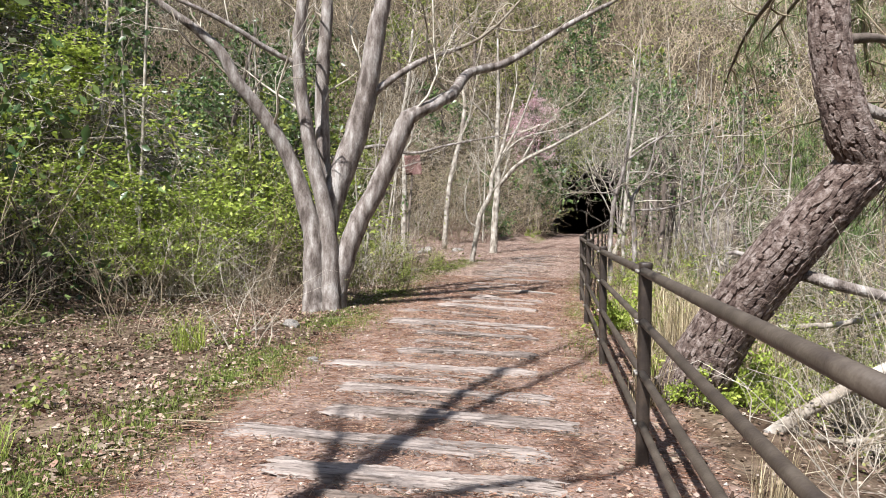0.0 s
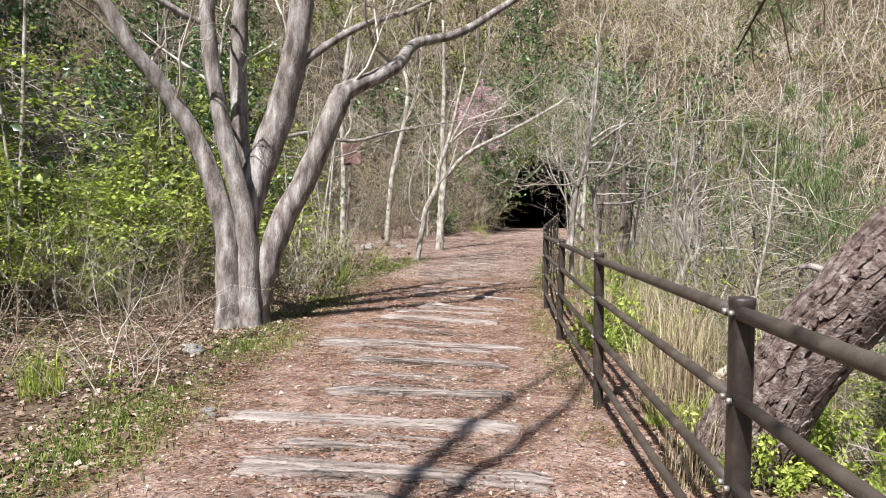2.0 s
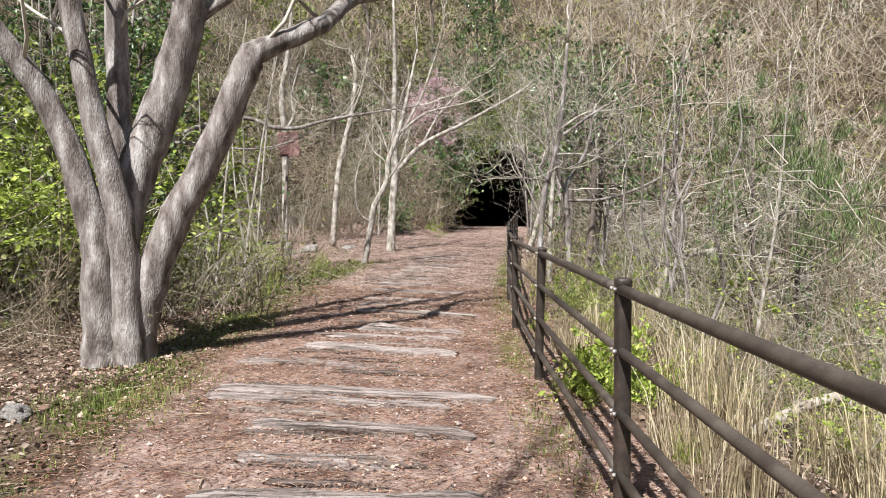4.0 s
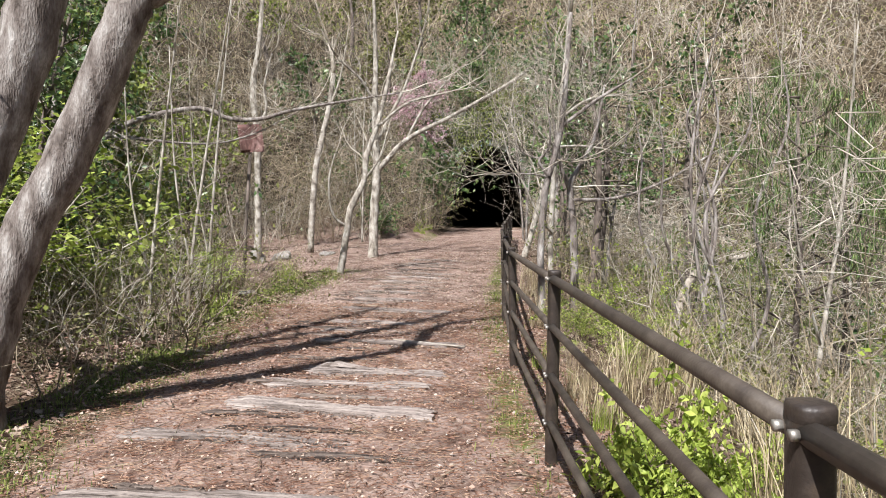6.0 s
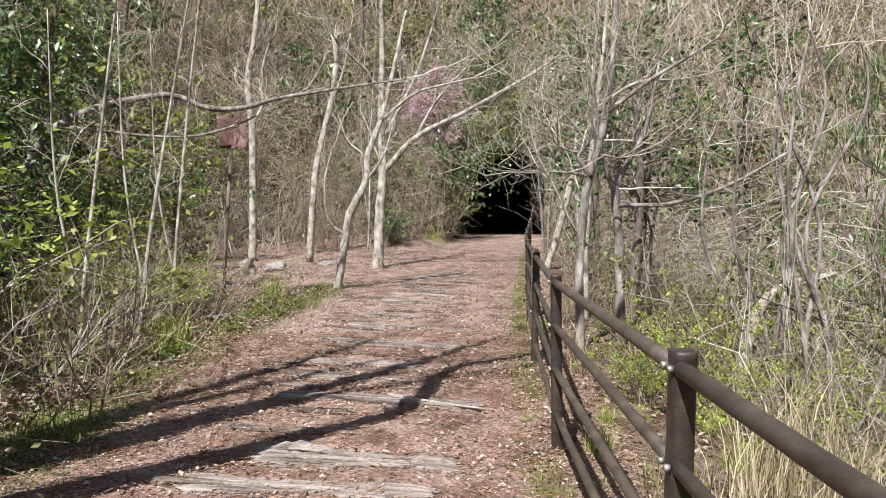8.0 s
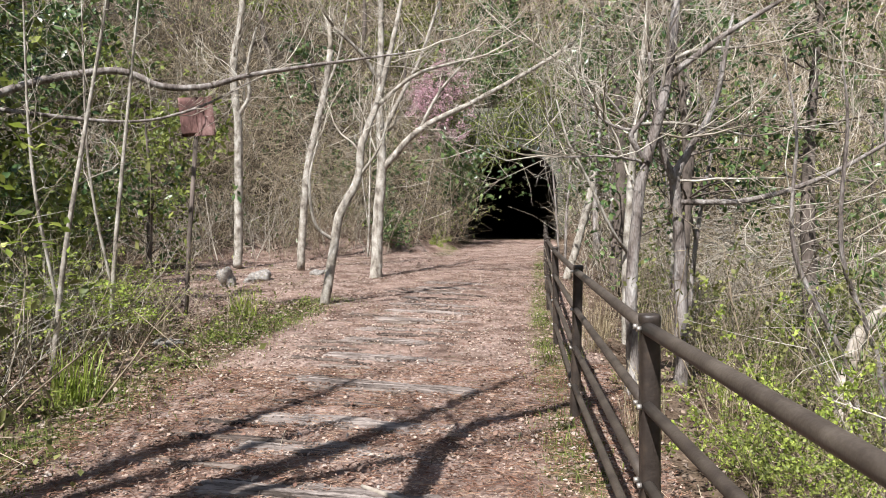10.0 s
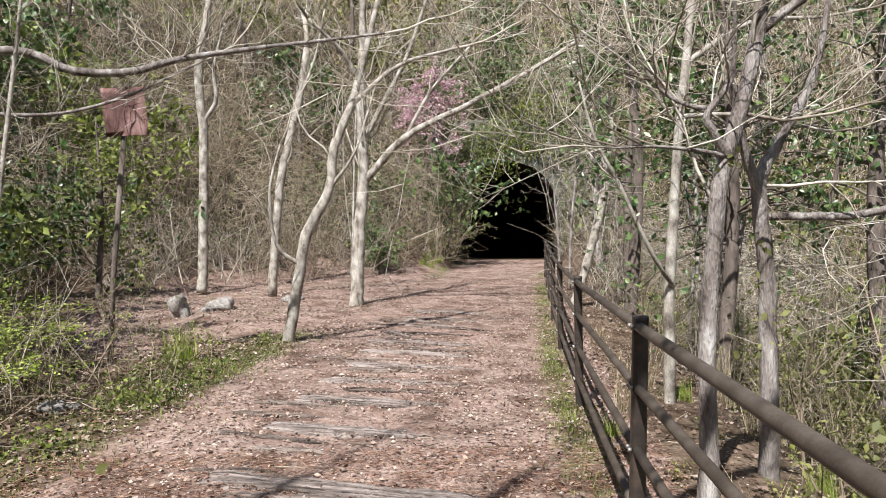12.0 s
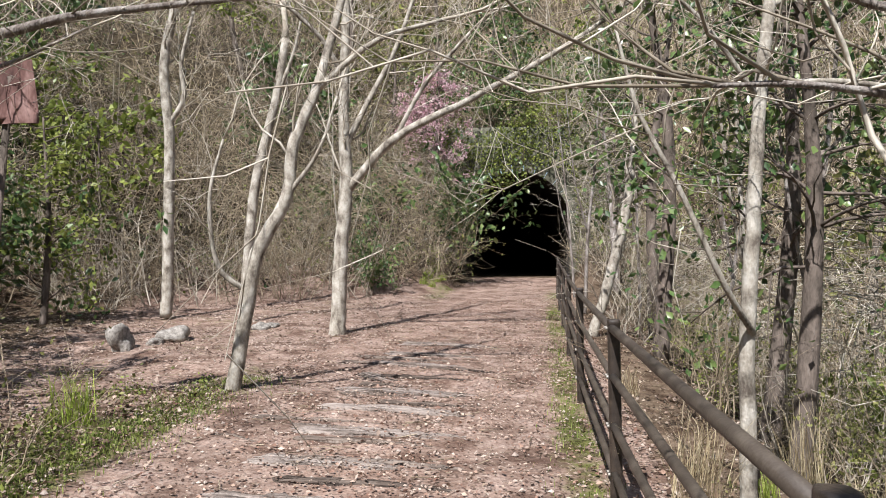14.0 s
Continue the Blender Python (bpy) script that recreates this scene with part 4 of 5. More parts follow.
# the leaning pine beyond the railing
def build_pine():
    rng = np.random.default_rng(31)
    lower = smooth_line([(2.08, 2.7, -0.3, 0.33), (2.1, 2.63, 0.05, 0.27), (2.28, 2.42, 0.6, 0.215), (2.57, 2.14, 1.17, 0.195), (2.85, 1.98, 1.58, 0.18), (3.0, 1.9, 1.8, 0.165), (2.86, 1.85, 2.0, 0.145),
                         (2.75, 1.85, 2.37, 0.13), (2.69, 1.85, 2.86, 0.12), (2.75, 1.95, 4.0, 0.1), (3.0, 2.2, 5.6, 0.05)], 8)
    pine = empty("pine_tree", 2.08, 2.65, float(land(2.08, 2.65)), "leaning pine with thick flaking bark, bent upright beyond the railing", "tree")
    inv = Matrix.Translation(-Vector(pine.location))
    g = Geo()
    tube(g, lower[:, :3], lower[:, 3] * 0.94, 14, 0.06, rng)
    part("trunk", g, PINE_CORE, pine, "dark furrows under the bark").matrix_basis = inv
    # bark plates along the trunk
    g = Geo()
    seg = np.linalg.norm(np.diff(lower[:, :3], axis=0), axis=1)
    s_at = np.concatenate([[0], np.cumsum(seg)])
    tan = np.gradient(lower[:, :3], axis=0)
    tan /= np.linalg.norm(tan, axis=1)[:, None]
    for row in range(int(s_at[-1] / 0.05)):
        s = row * 0.05 + 0.02 * rng.random()
        c = np.array([np.interp(s, s_at, lower[:, k]) for k in range(4)])
        t = unit([np.interp(s, s_at, tan[:, k]) for k in range(3)])
        a = unit(np.cross(t, [0.1, 1, 0.05]))
        b = np.cross(t, a)
        n = max(10, int(2 * math.pi * c[3] / 0.038))
        for k in range(n):
            if rng.random() < 0.07:
                continue
            th = (k + 0.5 * (row % 2) + rng.normal() * 0.3) * 2 * math.pi / n
            wd = 2 * math.pi / n * (0.36 + 0.4 * rng.random())
            ln = 0.03 + 0.06 * rng.random() ** 1.5
            lift = 0.001 + 0.008 * rng.random() ** 2
            ring = []
            for q in range(6):
                an = q * math.pi / 3 + rng.normal() * 0.15
                u, v = math.cos(an) * wd * (0.9 + 0.3 * rng.random()), math.sin(an) * ln * (0.9 + 0.4 * rng.random())
                ring.append((u, v))
            vs = []
            for rad, k2 in ((c[3] * 0.9, 1.08), (c[3] + lift, 0.86)):
                for u, v in ring:
                    vs.append(c[:3] + t * v * k2 + (a * math.cos(th + u * k2) + b * math.sin(th + u * k2)) * rad)
            g.add(vs, np.array([(q, (q + 1) % 6, 6 + (q + 1) % 6, 6 + q) for q in range(6)]))
            g.f.append([g.n - 6 + q for q in range(6)])
    bark = part("bark", g, PINE_PLATE, pine, "reddish grey flaking bark plates", smooth=False)
    bark.matrix_basis = inv
    bark["kind"] = "stuff"
    # side boughs, stubs and needles
    boughs = [[(2.62, 2.1, 1.05, 0.045), (2.95, 1.95, 0.95, 0.04), (3.5, 1.9, 0.85, 0.03), (4.2, 1.9, 0.9, 0.015)],
              [(2.45, 2.25, 1.1, 0.025), (2.33, 2.3, 1.17, 0.018), (2.24, 2.3, 1.17, 0.01)],
              [(2.78, 1.85, 2.25, 0.045), (3.0, 1.8, 2.12, 0.04), (3.4, 1.8, 2.05, 0.025), (3.9, 1.9, 2.2, 0.015)],
              [(2.7, 1.9, 3.0, 0.03), (2.9, 2.8, 3.3, 0.022), (3.1, 4.0, 3.2, 0.016), (3.3, 5.0, 2.9, 0.008)],
              [(2.7, 1.9, 3.3, 0.035), (3.5, 2.9, 3.3, 0.025), (4.4, 4.2, 2.9, 0.012)],
              [(2.75, 2.0, 4.2, 0.05), (3.2, 3.0, 4.2, 0.03), (3.6, 4.4, 3.9, 0.015)],
              [(2.72, 1.9, 2.6, 0.04), (3.3, 2.2, 2.7, 0.03), (4.0, 2.6, 2.6, 0.012)],
              [(2.75, 1.9, 2.3, 0.03), (3.3, 2.5, 2.3, 0.022), (3.9, 3.2, 2.1, 0.01)],
              [(2.8, 1.9, 3.4, 0.03), (3.4, 3.4, 3.5, 0.022), (3.7, 5.2, 3.3, 0.01)]]
    tw, needles, ends = Geo(), Geo(), []
    for i, bo in enumerate(boughs):
        line = smooth_line(bo, 6)
        b2 = Geo()
        tube(b2, line[:, :3], line[:, 3], 8, 0.15, rng)
        part("bough", b2, BARK_DARK if i > 2 else BARK_GREY, pine).matrix_basis = inv
        if i >= 2:
            for q in range(9):
                j = int(len(line) * (0.4 + 0.6 * rng.random())) - 1
                grow(tw, line[j, :3], unit(line[-1, :3] - line[0, :3] + rng.normal(size=3) * 0.9), 0.7, 0.012, 1, rng, ends, 4, 0.4, -0.02, 4, 0.7)
    part("crown", tw, TWIG_BROWN, pine).matrix_basis = inv
    for e in ends[::2]:
        m = 34
        blades(needles, np.repeat(np.array(e)[None], m, 0) + rng.normal(size=(m, 3)) * 0.035, 0.12, 0.0016, rng, 1.6)
    nd = part("needle_foliage", needles, NEEDLE, pine, "dark green needle tufts")
    nd.matrix_basis = inv
    nd["kind"] = "stuff"


build_pine()


# ---------------------------------------------------------------- dead wood and stones
def dead_branch(limbs, seed, label, mat=DEADWOOD, category="dead branch", twigs=4):
    rng = np.random.default_rng(seed)
    x0, y0, z0 = limbs[0][0][:3]
    th = empty("dead_branch", x0, y0, float(land(x0, y0)), label, category)
    inv = Matrix.Translation(-Vector(th.location))
    for k, limb in enumerate(limbs):
        line = smooth_line(limb, 6)
        g, tw, ends = Geo(), Geo(), []
        tube(g, line[:, :3], line[:, 3], 8, 0.15, rng)
        part("stem" if k == 0 else "side_branch", g, mat, th).matrix_basis = inv
        if twigs:
            for q in range(twigs):
                j = int(len(line) * (0.3 + 0.6 * rng.random()))
                grow(tw, line[min(j, len(line) - 1), :3], rng.normal(size=3), 0.5, 0.008, 1, rng, ends, 4, 0.4, 0, 3)
            part("crown", tw, mat, th).matrix_basis = inv


dead_branch([[(2.1, 1.75, -0.45, 0.05), (2.12, 1.75, -0.2, 0.05), (2.4, 1.75, 0.05, 0.05), (3.05, 1.75, 0.42, 0.042), (3.9, 1.75, 0.75, 0.025)],
             [(2.4, 1.75, 0.05, 0.025), (2.9, 1.85, -0.08, 0.02), (3.5, 1.95, 0.0, 0.012)]], 51, "bleached dead branch propped on the slope beyond the railing")
dead_branch([[(3.2, 6.0, -0.5, 0.05), (4.0, 5.6, 0.1, 0.04), (5.0, 5.2, 0.3, 0.03), (6.2, 5.0, 0.9, 0.015)]], 52, "bleached dead branch lying in the brush of the slope")
dead_branch([[(5.0, 3.6, -0.7, 0.04), (5.6, 4.2, 0.0, 0.03), (6.5, 4.6, 0.5, 0.015)]], 53, "bleached dead branch lying in the brush of the slope")
dead_branch([[(6.2, 13.0, -0.6, 0.09), (6.5, 13.4, 0.0, 0.08), (7.0, 13.6, 0.6, 0.06), (8.0, 13.8, 0.8, 0.04)]], 54, "bleached dead trunk leaning on the slope")
dead_branch([[(1.41, 17.09, 0.15, 0.02), (1.7, 17.0, 0.17, 0.025), (2.02, 16.66, 0.15, 0.015)]], 55, "dark crooked stick lying on the path", BARK_DARK, "stick", 0)
dead_branch([[(1.75, 10.9, 0.10, 0.012), (2.0, 10.6, 0.11, 0.014), (2.45, 10.35, 0.09, 0.008)]], 56, "pale crooked stick lying on the path", DEADWOOD, "stick", 0)
dead_branch([[(-2.6, 4.4, -0.02, 0.045), (-2.2, 4.3, 0.0, 0.04), (-1.9, 4.35, 0.0, 0.03)]], 57, "dark rotten log lying in the leaf litter", BARK_DARK, "log", 0)
dead_branch([[(-3.4, 3.0, 0.0, 0.02), (-2.9, 3.3, 0.03, 0.018), (-2.5, 3.2, 0.02, 0.01)]], 59, "thin brown branch lying in the leaf litter", BARK_DARK, "stick", 3)
dead_branch([[(-2.9, 5.9, -0.02, 0.025), (-2.3, 5.6, 0.04, 0.02), (-1.8, 5.7, 0.02, 0.01)]], 60, "pale dead branch lying in the leaf litter", DEADWOOD, "stick", 3)
dead_branch([[(-1.35, 8.0, 0.0, 0.03), (-0.8, 8.7, 0.03, 0.03), (-0.3, 9.0, 0.02, 0.015)]], 58, "dark stick lying on the grassy verge", BARK_DARK, "stick", 0)


def build_rock(x, y, r, squash, seed, label, rise=0.25):
    rng = np.random.default_rng(seed)
    bm = bmesh.new()
    bmesh.ops.create_icosphere(bm, subdivisions=3, radius=1)
    off = Vector(rng.random(3) * 50)
    for v in bm.verts:
        n = noise.noise(v.co * 1.2 + off) * 0.55 + noise.noise(v.co * 3.2 + off) * 0.18
        v.co *= 1 + n
        v.co.z *= squash
    ob = part("rock", bm, ROCK)
    ob.scale = (r, r * (0.7 + 0.4 * rng.random()), r)
    ob.rotation_euler = (0, 0, rng.random() * 6)
    ob.location = (x, y, float(land(x, y)) + r * squash * rise)
    tagged(ob, label, "rock")
    return ob


for k, (x, y, r, sq) in enumerate([(-0.5, 21.8, 0.2, 1.35), (0.05, 22.5, 0.24, 0.7), (-0.12, 22.1, 0.12, 0.6)]):
    build_rock(x, y, r, sq, 300 + k, "grey boulder on the bare ground of the clearing", 0.4)
for k, (x, y, r) in enumerate([(1.2, 24.1, 0.15), (1.35, 24.2, 0.12)]):
    build_rock(x, y, r, 0.6, 310 + k, "dark stone beside the slender tree")
for k, (x, y, r) in enumerate([(-1.62, 6.05, 0.09), (-1.55, 5.95, 0.06), (-0.25, 15.35, 0.1), (-0.12, 15.45, 0.06), (-1.0, 3.85, 0.05), (-0.95, 3.75, 0.04)]):
    build_rock(x, y, r, 0.7, 320 + k, "pale stone on the grassy verge")


# ---------------------------------------------------------------- rusty sign
def build_sign():
    rng = np.random.default_rng(9)
    x, y = -0.5, 17.8
    z = float(land(x, y))
    sign = empty("rusty_sign", x, y, z, "rusted blank sheet steel sign on a thin leaning post", "sign")
    g = Geo()
    tube(g, [(0, 0, -0.2), (0.05, 0, 1.0), (0.2, 0, 3.0)], 0.032, 8)
    part("post", g, BARK_DARK, sign, "dark corroded post")
    bm = bmesh.new()
    bmesh.ops.create_grid(bm, x_segments=8, y_segments=8, size=0.5)
    for v in bm.verts:
        a, b = v.co.x, v.co.y
        v.co = Vector((a * 0.46 + 0.19 - (0.05 * b), -0.04 + 0.02 * math.sin(5 * a + 3 * b), 2.86 - float(z) * 0 + b * 0.54 + (0.03 * a)))
    ext = bmesh.ops.solidify(bm, geom=bm.faces[:], thickness=0.008)
    part("panel", bm, RUST, sign, "rust-red dented panel")


build_sign()

# ---------------------------------------------------------------- shrubs and undergrowth
def build_shrub(name, seed, label, category, group, stems=18, height=1.4, spread=0.45, wood=None, leaf=None, leaf_size=0.035, per_end=3, level=1, kids=6, r=0.009, lean=0.35, long=1.6, wander=0.5, shrink=0.5):
    """One shrub at the world's origin: thin stems that fork, and leaves near their tips."""
    rng = np.random.default_rng(seed)
    th = new(name)
    th.empty_display_size = 0.2
    tagged(th, label, category, group)
    ends = []
    for k in range(stems):
        g = Geo()
        a, q = rng.random() * 6.283, spread * math.sqrt(rng.random())
        d = (math.cos(a) * lean * rng.random() * 2, math.sin(a) * lean * rng.random() * 2, 1)
        grow(g, (math.cos(a) * q, math.sin(a) * q, -0.12), d, height * (0.5 + 0.7 * rng.random()), r * (0.6 + 0.7 * rng.random()), level, rng, ends, 4, wander, 0.05, kids, 0.8, 0.3, shrink)
        part("stem", g, wood or TWIG_BROWN, th)
    if leaf is not None:
        g = Geo()
        e = np.repeat(np.array(ends), per_end, 0)
        leaves(g, e + rng.normal(size=e.shape) * leaf_size * 1.2, leaf_size, rng, long)
        ob = part("foliage", g, leaf, th)
        ob["kind"] = "stuff"
    return th


def sprays(geo, ends, rng, size, share=0.4, per=30, reach=0.11, flat=0.3):
    """Leaves gathered in flat layered clusters round some of the twig tips, with gaps between."""
    e = np.array(ends)
    e = e[rng.random(len(e)) < share]
    e = np.repeat(e, per, 0)
    leaves(geo, e + rng.normal(size=e.shape) * np.array([reach, reach, reach * flat]), size, rng, 1.7, 1.0, 0.45, 0.35)


def build_spray_shrub(name, seed, label, group, leaf, height=1.5, stems=9, share=0.6, per=25, reach=0.1, size=0.031, kids=6):
    """A shrub whose leaves stand in layered sprays over bare lower stems."""
    rng = np.random.default_rng(seed)
    th = new(name)
    th.empty_display_size = 0.2
    tagged(th, label, "shrub", group)
    ends = []
    for k in range(stems):
        g, tips = Geo(), []
        a, q = rng.random() * 6.283, 0.22 * math.sqrt(rng.random())
        d = (math.cos(a) * 0.9 * rng.random(), math.sin(a) * 0.9 * rng.random(), 1)
        grow(g, (math.cos(a) * q, math.sin(a) * q, -0.12), d, height * (0.55 + 0.6 * rng.random()), 0.011 * (0.6 + 0.7 * rng.random()), 1, rng, tips, 4, 0.6, 0.02, kids, 0.9, 0.3, 0.5)
        part("stem", g, (TWIG, TWIG_BROWN)[k % 2], th)
        ends += [p for p in tips if p[2] > height * 0.3]
    g = Geo()
    sprays(g, ends, rng, size, share, per, reach)
    part("foliage", g, leaf, th)["kind"] = "stuff"
    return th


def build_grass(name, seed, label, group, n=160, height=0.9, width=0.006, spread=0.25, mat=None, lean=0.7):
    rng = np.random.default_rng(seed)
    th = new(name)
    tagged(th, label, "grass", group)
    g = Geo()
    a, q = rng.random(n) * 6.283, spread * np.sqrt(rng.random(n))
    blades(g, np.stack([np.cos(a) * q, np.sin(a) * q, np.full(n, -0.05)], 1), height, width, rng, lean)
    part("tuft", g, mat or STRAW, th)["kind"] = "stuff"
    return th


BARE_L, GREEN_L = "bare thicket shrub of thin pale brown stems", "scrubby shrub with small fresh green leaves"
KINDS = {
    "bare": [build_shrub("bare_shrub", 400 + k, BARE_L, "shrub", "bare shrubs in the undergrowth", stems=10, kids=9, height=1.5, wood=(TWIG, TWIG_BROWN)[k % 2]) for k in range(4)],
    "tall": [build_shrub("tall_bare_shrub", 410 + k, "tall bare shrub of straight pale stems beyond the railing", "shrub", "tall bare shrubs on the slope", stems=9, height=3.2, spread=0.5, wood=(TWIG, TWIG, TWIG_BROWN)[k], r=0.010, lean=0.2, kids=8, wander=0.3, shrink=0.32) for k in range(3)],
    "green": [build_shrub("green_shrub", 420 + k, GREEN_L, "shrub", "green shrubs in the undergrowth", leaf=(LEAF, LEAF_OLIVE, LEAF)[k], leaf_size=0.022, per_end=9, height=1.4, stems=9, kids=8) for k in range(3)],
    "olive": [build_shrub("olive_shrub", 430 + k, "half-bare shrub with sparse olive leaves", "shrub", "half-bare shrubs in the undergrowth", leaf=LEAF_OLIVE, per_end=2, height=1.3, stems=9, kids=9, leaf_size=0.03) for k in range(3)],
    "lush": [build_shrub("lush_shrub", 440 + k, "leafy shrub with bright fresh green foliage", "shrub", "leafy shrubs beside the path", leaf=(LEAF, LEAF_LIME)[k], per_end=16, height=1.5, stems=10, kids=9, leaf_size=0.027) for k in range(2)],
    "dark": [build_shrub("evergreen_shrub", 450 + k, "evergreen shrub with glossy dark green leaves", "shrub", "evergreen shrubs on the bank", leaf=(LEAF_DARK, LEAF_DARK, LEAF)[k], per_end=8, height=1.7, stems=9, kids=8, leaf_size=0.055, long=2.0) for k in range(3)],
    "lime": [build_spray_shrub("lime_shrub", 444 + k, "spreading shrub with layered sprays of new yellow-green leaves", "lime-green shrubs under the bank", LEAF_LIME) for k in range(3)],
    "straw": [build_grass("dry_grass", 460 + k, "tuft of tall dry straw-coloured grass", "dry grass tufts beyond the railing", 110, 0.8 + 0.2 * k, 0.004) for k in range(3)],
    "reed": [build_grass("green_reed", 470, "tuft of fresh yellow-green grass", "green grass tufts", 150, 0.5, 0.004, 0.2, LEAF_LIME)],
    "weed": [build_shrub("low_weed", 480 + k, "low leafy weed on the litter", "weed", "low weeds on the forest floor", stems=6, height=0.28, spread=0.16, leaf=(LEAF_OLIVE, LEAF)[k], leaf_size=0.028, per_end=4, r=0.004, kids=3, lean=0.6) for k in range(2)],
    "fern": [build_shrub("fern", 490, "yellow-green fern beyond the railing", "fern", "ferns on the slope", stems=9, height=0.55, spread=0.08, leaf=LEAF_LIME, leaf_size=0.022, per_end=16, r=0.004, kids=5, lean=0.8, long=2.2)],
}
USED = set()


def plant(kind, x, y, rng, size=1.0, sink=0.0):
    proto = KINDS[kind][rng.integers(len(KINDS[kind]))]
    s = size * (0.75 + 0.5 * rng.random())
    m = pose(x, y, float(land(x, y)) - sink, rng.normal() * 5, rng.normal() * 5, rng.random() * 360) @ Matrix.Diagonal((s, s, s * (0.85 + 0.3 * rng.random()), 1))
    if proto.name not in USED:
        USED.add(proto.name)
        proto.matrix_basis = m
        return
    made = copy_thing(proto, Matrix())
    made.matrix_basis = m


def thicket(seed, count, xr, yr, mix, size=1.0, ok=lambda x, y: True):
    """Plants count shrubs of the mixed kinds over a stretch of the plan."""
    rng = np.random.default_rng(seed)
    names, weights = list(mix), np.array(list(mix.values()), float)
    done = tries = 0
    while done < count and tries < count * 20:
        tries += 1
        x, y = xr[0] + (xr[1] - xr[0]) * rng.random(), yr[0] + (yr[1] - yr[0]) * rng.random()
        if not ok(x, y):
            continue
        plant(names[rng.choice(len(names), p=weights / weights.sum())], x, y, rng, size)
        done += 1


beyond = lambda a, b: (lambda x, y: fence_x(y) + a < x < fence_x(y) + b)
hillside = lambda a, b: (lambda x, y: edge_x(y) - b < x < edge_x(y) - a)
# forest floor on the hill side
thicket(1, 26, (-6, -2), (-1, 8), {"weed": 5, "bare": 1}, 0.9, hillside(1.2, 5))
thicket(2, 7, (-6.0, -3.0), (9.0, 10.5), {"bare": 2, "olive": 2, "lime": 4}, 0.8)
thicket(3, 20, (-6.8, -2.4), (9.8, 12.4), {"lime": 8, "green": 1, "olive": 1}, 1.6)
thicket(4, 12, (-10, -6), (5, 12), {"dark": 3, "lime": 4, "bare": 2}, 1.4)
thicket(45, 10, (-6.8, -3.4), (8.6, 9.9), {"lime": 4, "bare": 3, "olive": 2}, 0.9)
thicket(44, 8, (-8.0, -5.6), (1, 8), {"green": 2, "lime": 4, "dark": 3}, 0.95)
thicket(5, 34, (-4.5, 0.2), (8.8, 17), {"bare": 5, "olive": 4, "green": 1}, 0.85, hillside(0.75, 4.5))
thicket(6, 14, (-4, 1), (9, 17.5), {"weed": 3, "olive": 1}, 0.9, hillside(0.35, 1.4))
thicket(7, 22, (-5.5, -1.6), (13, 19.5), {"dark": 2, "green": 3, "olive": 2}, 1.15)
thicket(26, 30, (-2.5, 1.5), (11, 19), {"weed": 6, "reed": 0.5}, 0.8, hillside(0.2, 1.6))
thicket(8, 14, (-3.5, -0.4), (15.5, 18.5), {"weed": 4, "green": 1}, 1.0)
# foot of the bank round the clearing
thicket(9, 56, (-9, 6.2), (22, 36), {"bare": 9, "olive": 1, "dark": 0.5}, 1.3, lambda x, y: 28.5 < y - 0.55 * x < 33)
thicket(10, 44, (-9, 5.8), (26, 40), {"bare": 9, "olive": 1, "dark": 1}, 1.9, lambda x, y: 32 < y - 0.55 * x < 37)
thicket(11, 26, (-9, -2.8), (17, 28), {"dark": 6, "olive": 2, "bare": 1}, 1.35, lambda x, y: x < -2.8 - 0.25 * (y - 17) or y > 25.5)
# round the tunnel mouth
near_portal = lambda lo, hi: (lambda x, y: lo < abs((x - PORTAL[0]) * ACROSS[0] + (y - PORTAL[1]) * ACROSS[1]) < hi)
thicket(12, 34, (3.5, 15), (32.5, 38.4), {"bare": 6, "olive": 3}, 1.35, near_portal(3.5, 6.8))
thicket(13, 22, (6.0, 14), (38.8, 41), {"bare": 4, "dark": 3, "olive": 2}, 1.5)
thicket(25, 16, (5.0, 7.2), (31.0, 36.0), {"reed": 4, "weed": 2}, 0.6, near_portal(2.2, 4.2))
# slope beyond the railing
thicket(14, 26, (1, 9), (3, 9), {"straw": 6, "reed": 1}, 0.75, beyond(0.3, 1.9))
thicket(15, 40, (2, 10), (3.5, 12), {"bare": 3, "tall": 1.5, "olive": 3, "straw": 2, "green": 3, "lime": 1}, 0.85, beyond(1.6, 4.5))
thicket(16, 36, (3, 11), (8, 20), {"tall": 2, "bare": 3, "green": 1.5, "olive": 2.5}, 0.85, beyond(2.2, 4.6))
thicket(17, 22, (4, 14), (17, 32), {"tall": 2, "bare": 4, "olive": 3, "green": 1}, 1.05, lambda x, y: fence_x(y) + 1.0 + 0.12 * max(y - 22, 0) < x < fence_x(y) + 4.0)
thicket(18, 38, (6, 22), (2, 32), {"bare": 4, "tall": 4, "olive": 3, "dark": 2}, 1.6, beyond(4.5, 14))
thicket(20, 22, (1, 7), (-1.5, 5), {"bare": 5, "olive": 1, "straw": 1}, 0.55, lambda x, y: fence_x(y) + 0.9 < x < fence_x(y) + 5 and (x - 2.1) ** 2 + (y - 2.6) ** 2 > 0.5)
thicket(21, 34, (5, 14), (3, 30), {"bare": 3, "tall": 1.5, "olive": 3, "green": 3, "dark": 2}, 1.2, beyond(4.2, 8))
thicket(22, 22, (3, 10), (-2, 7), {"bare": 5, "olive": 2, "straw": 1}, 0.9, lambda x, y: fence_x(y) + 2.4 < x < fence_x(y) + 7)
thicket(23, 22, (-5, -1.8), (0, 8), {"weed": 6, "reed": 1}, 0.8, hillside(0.9, 4.2))
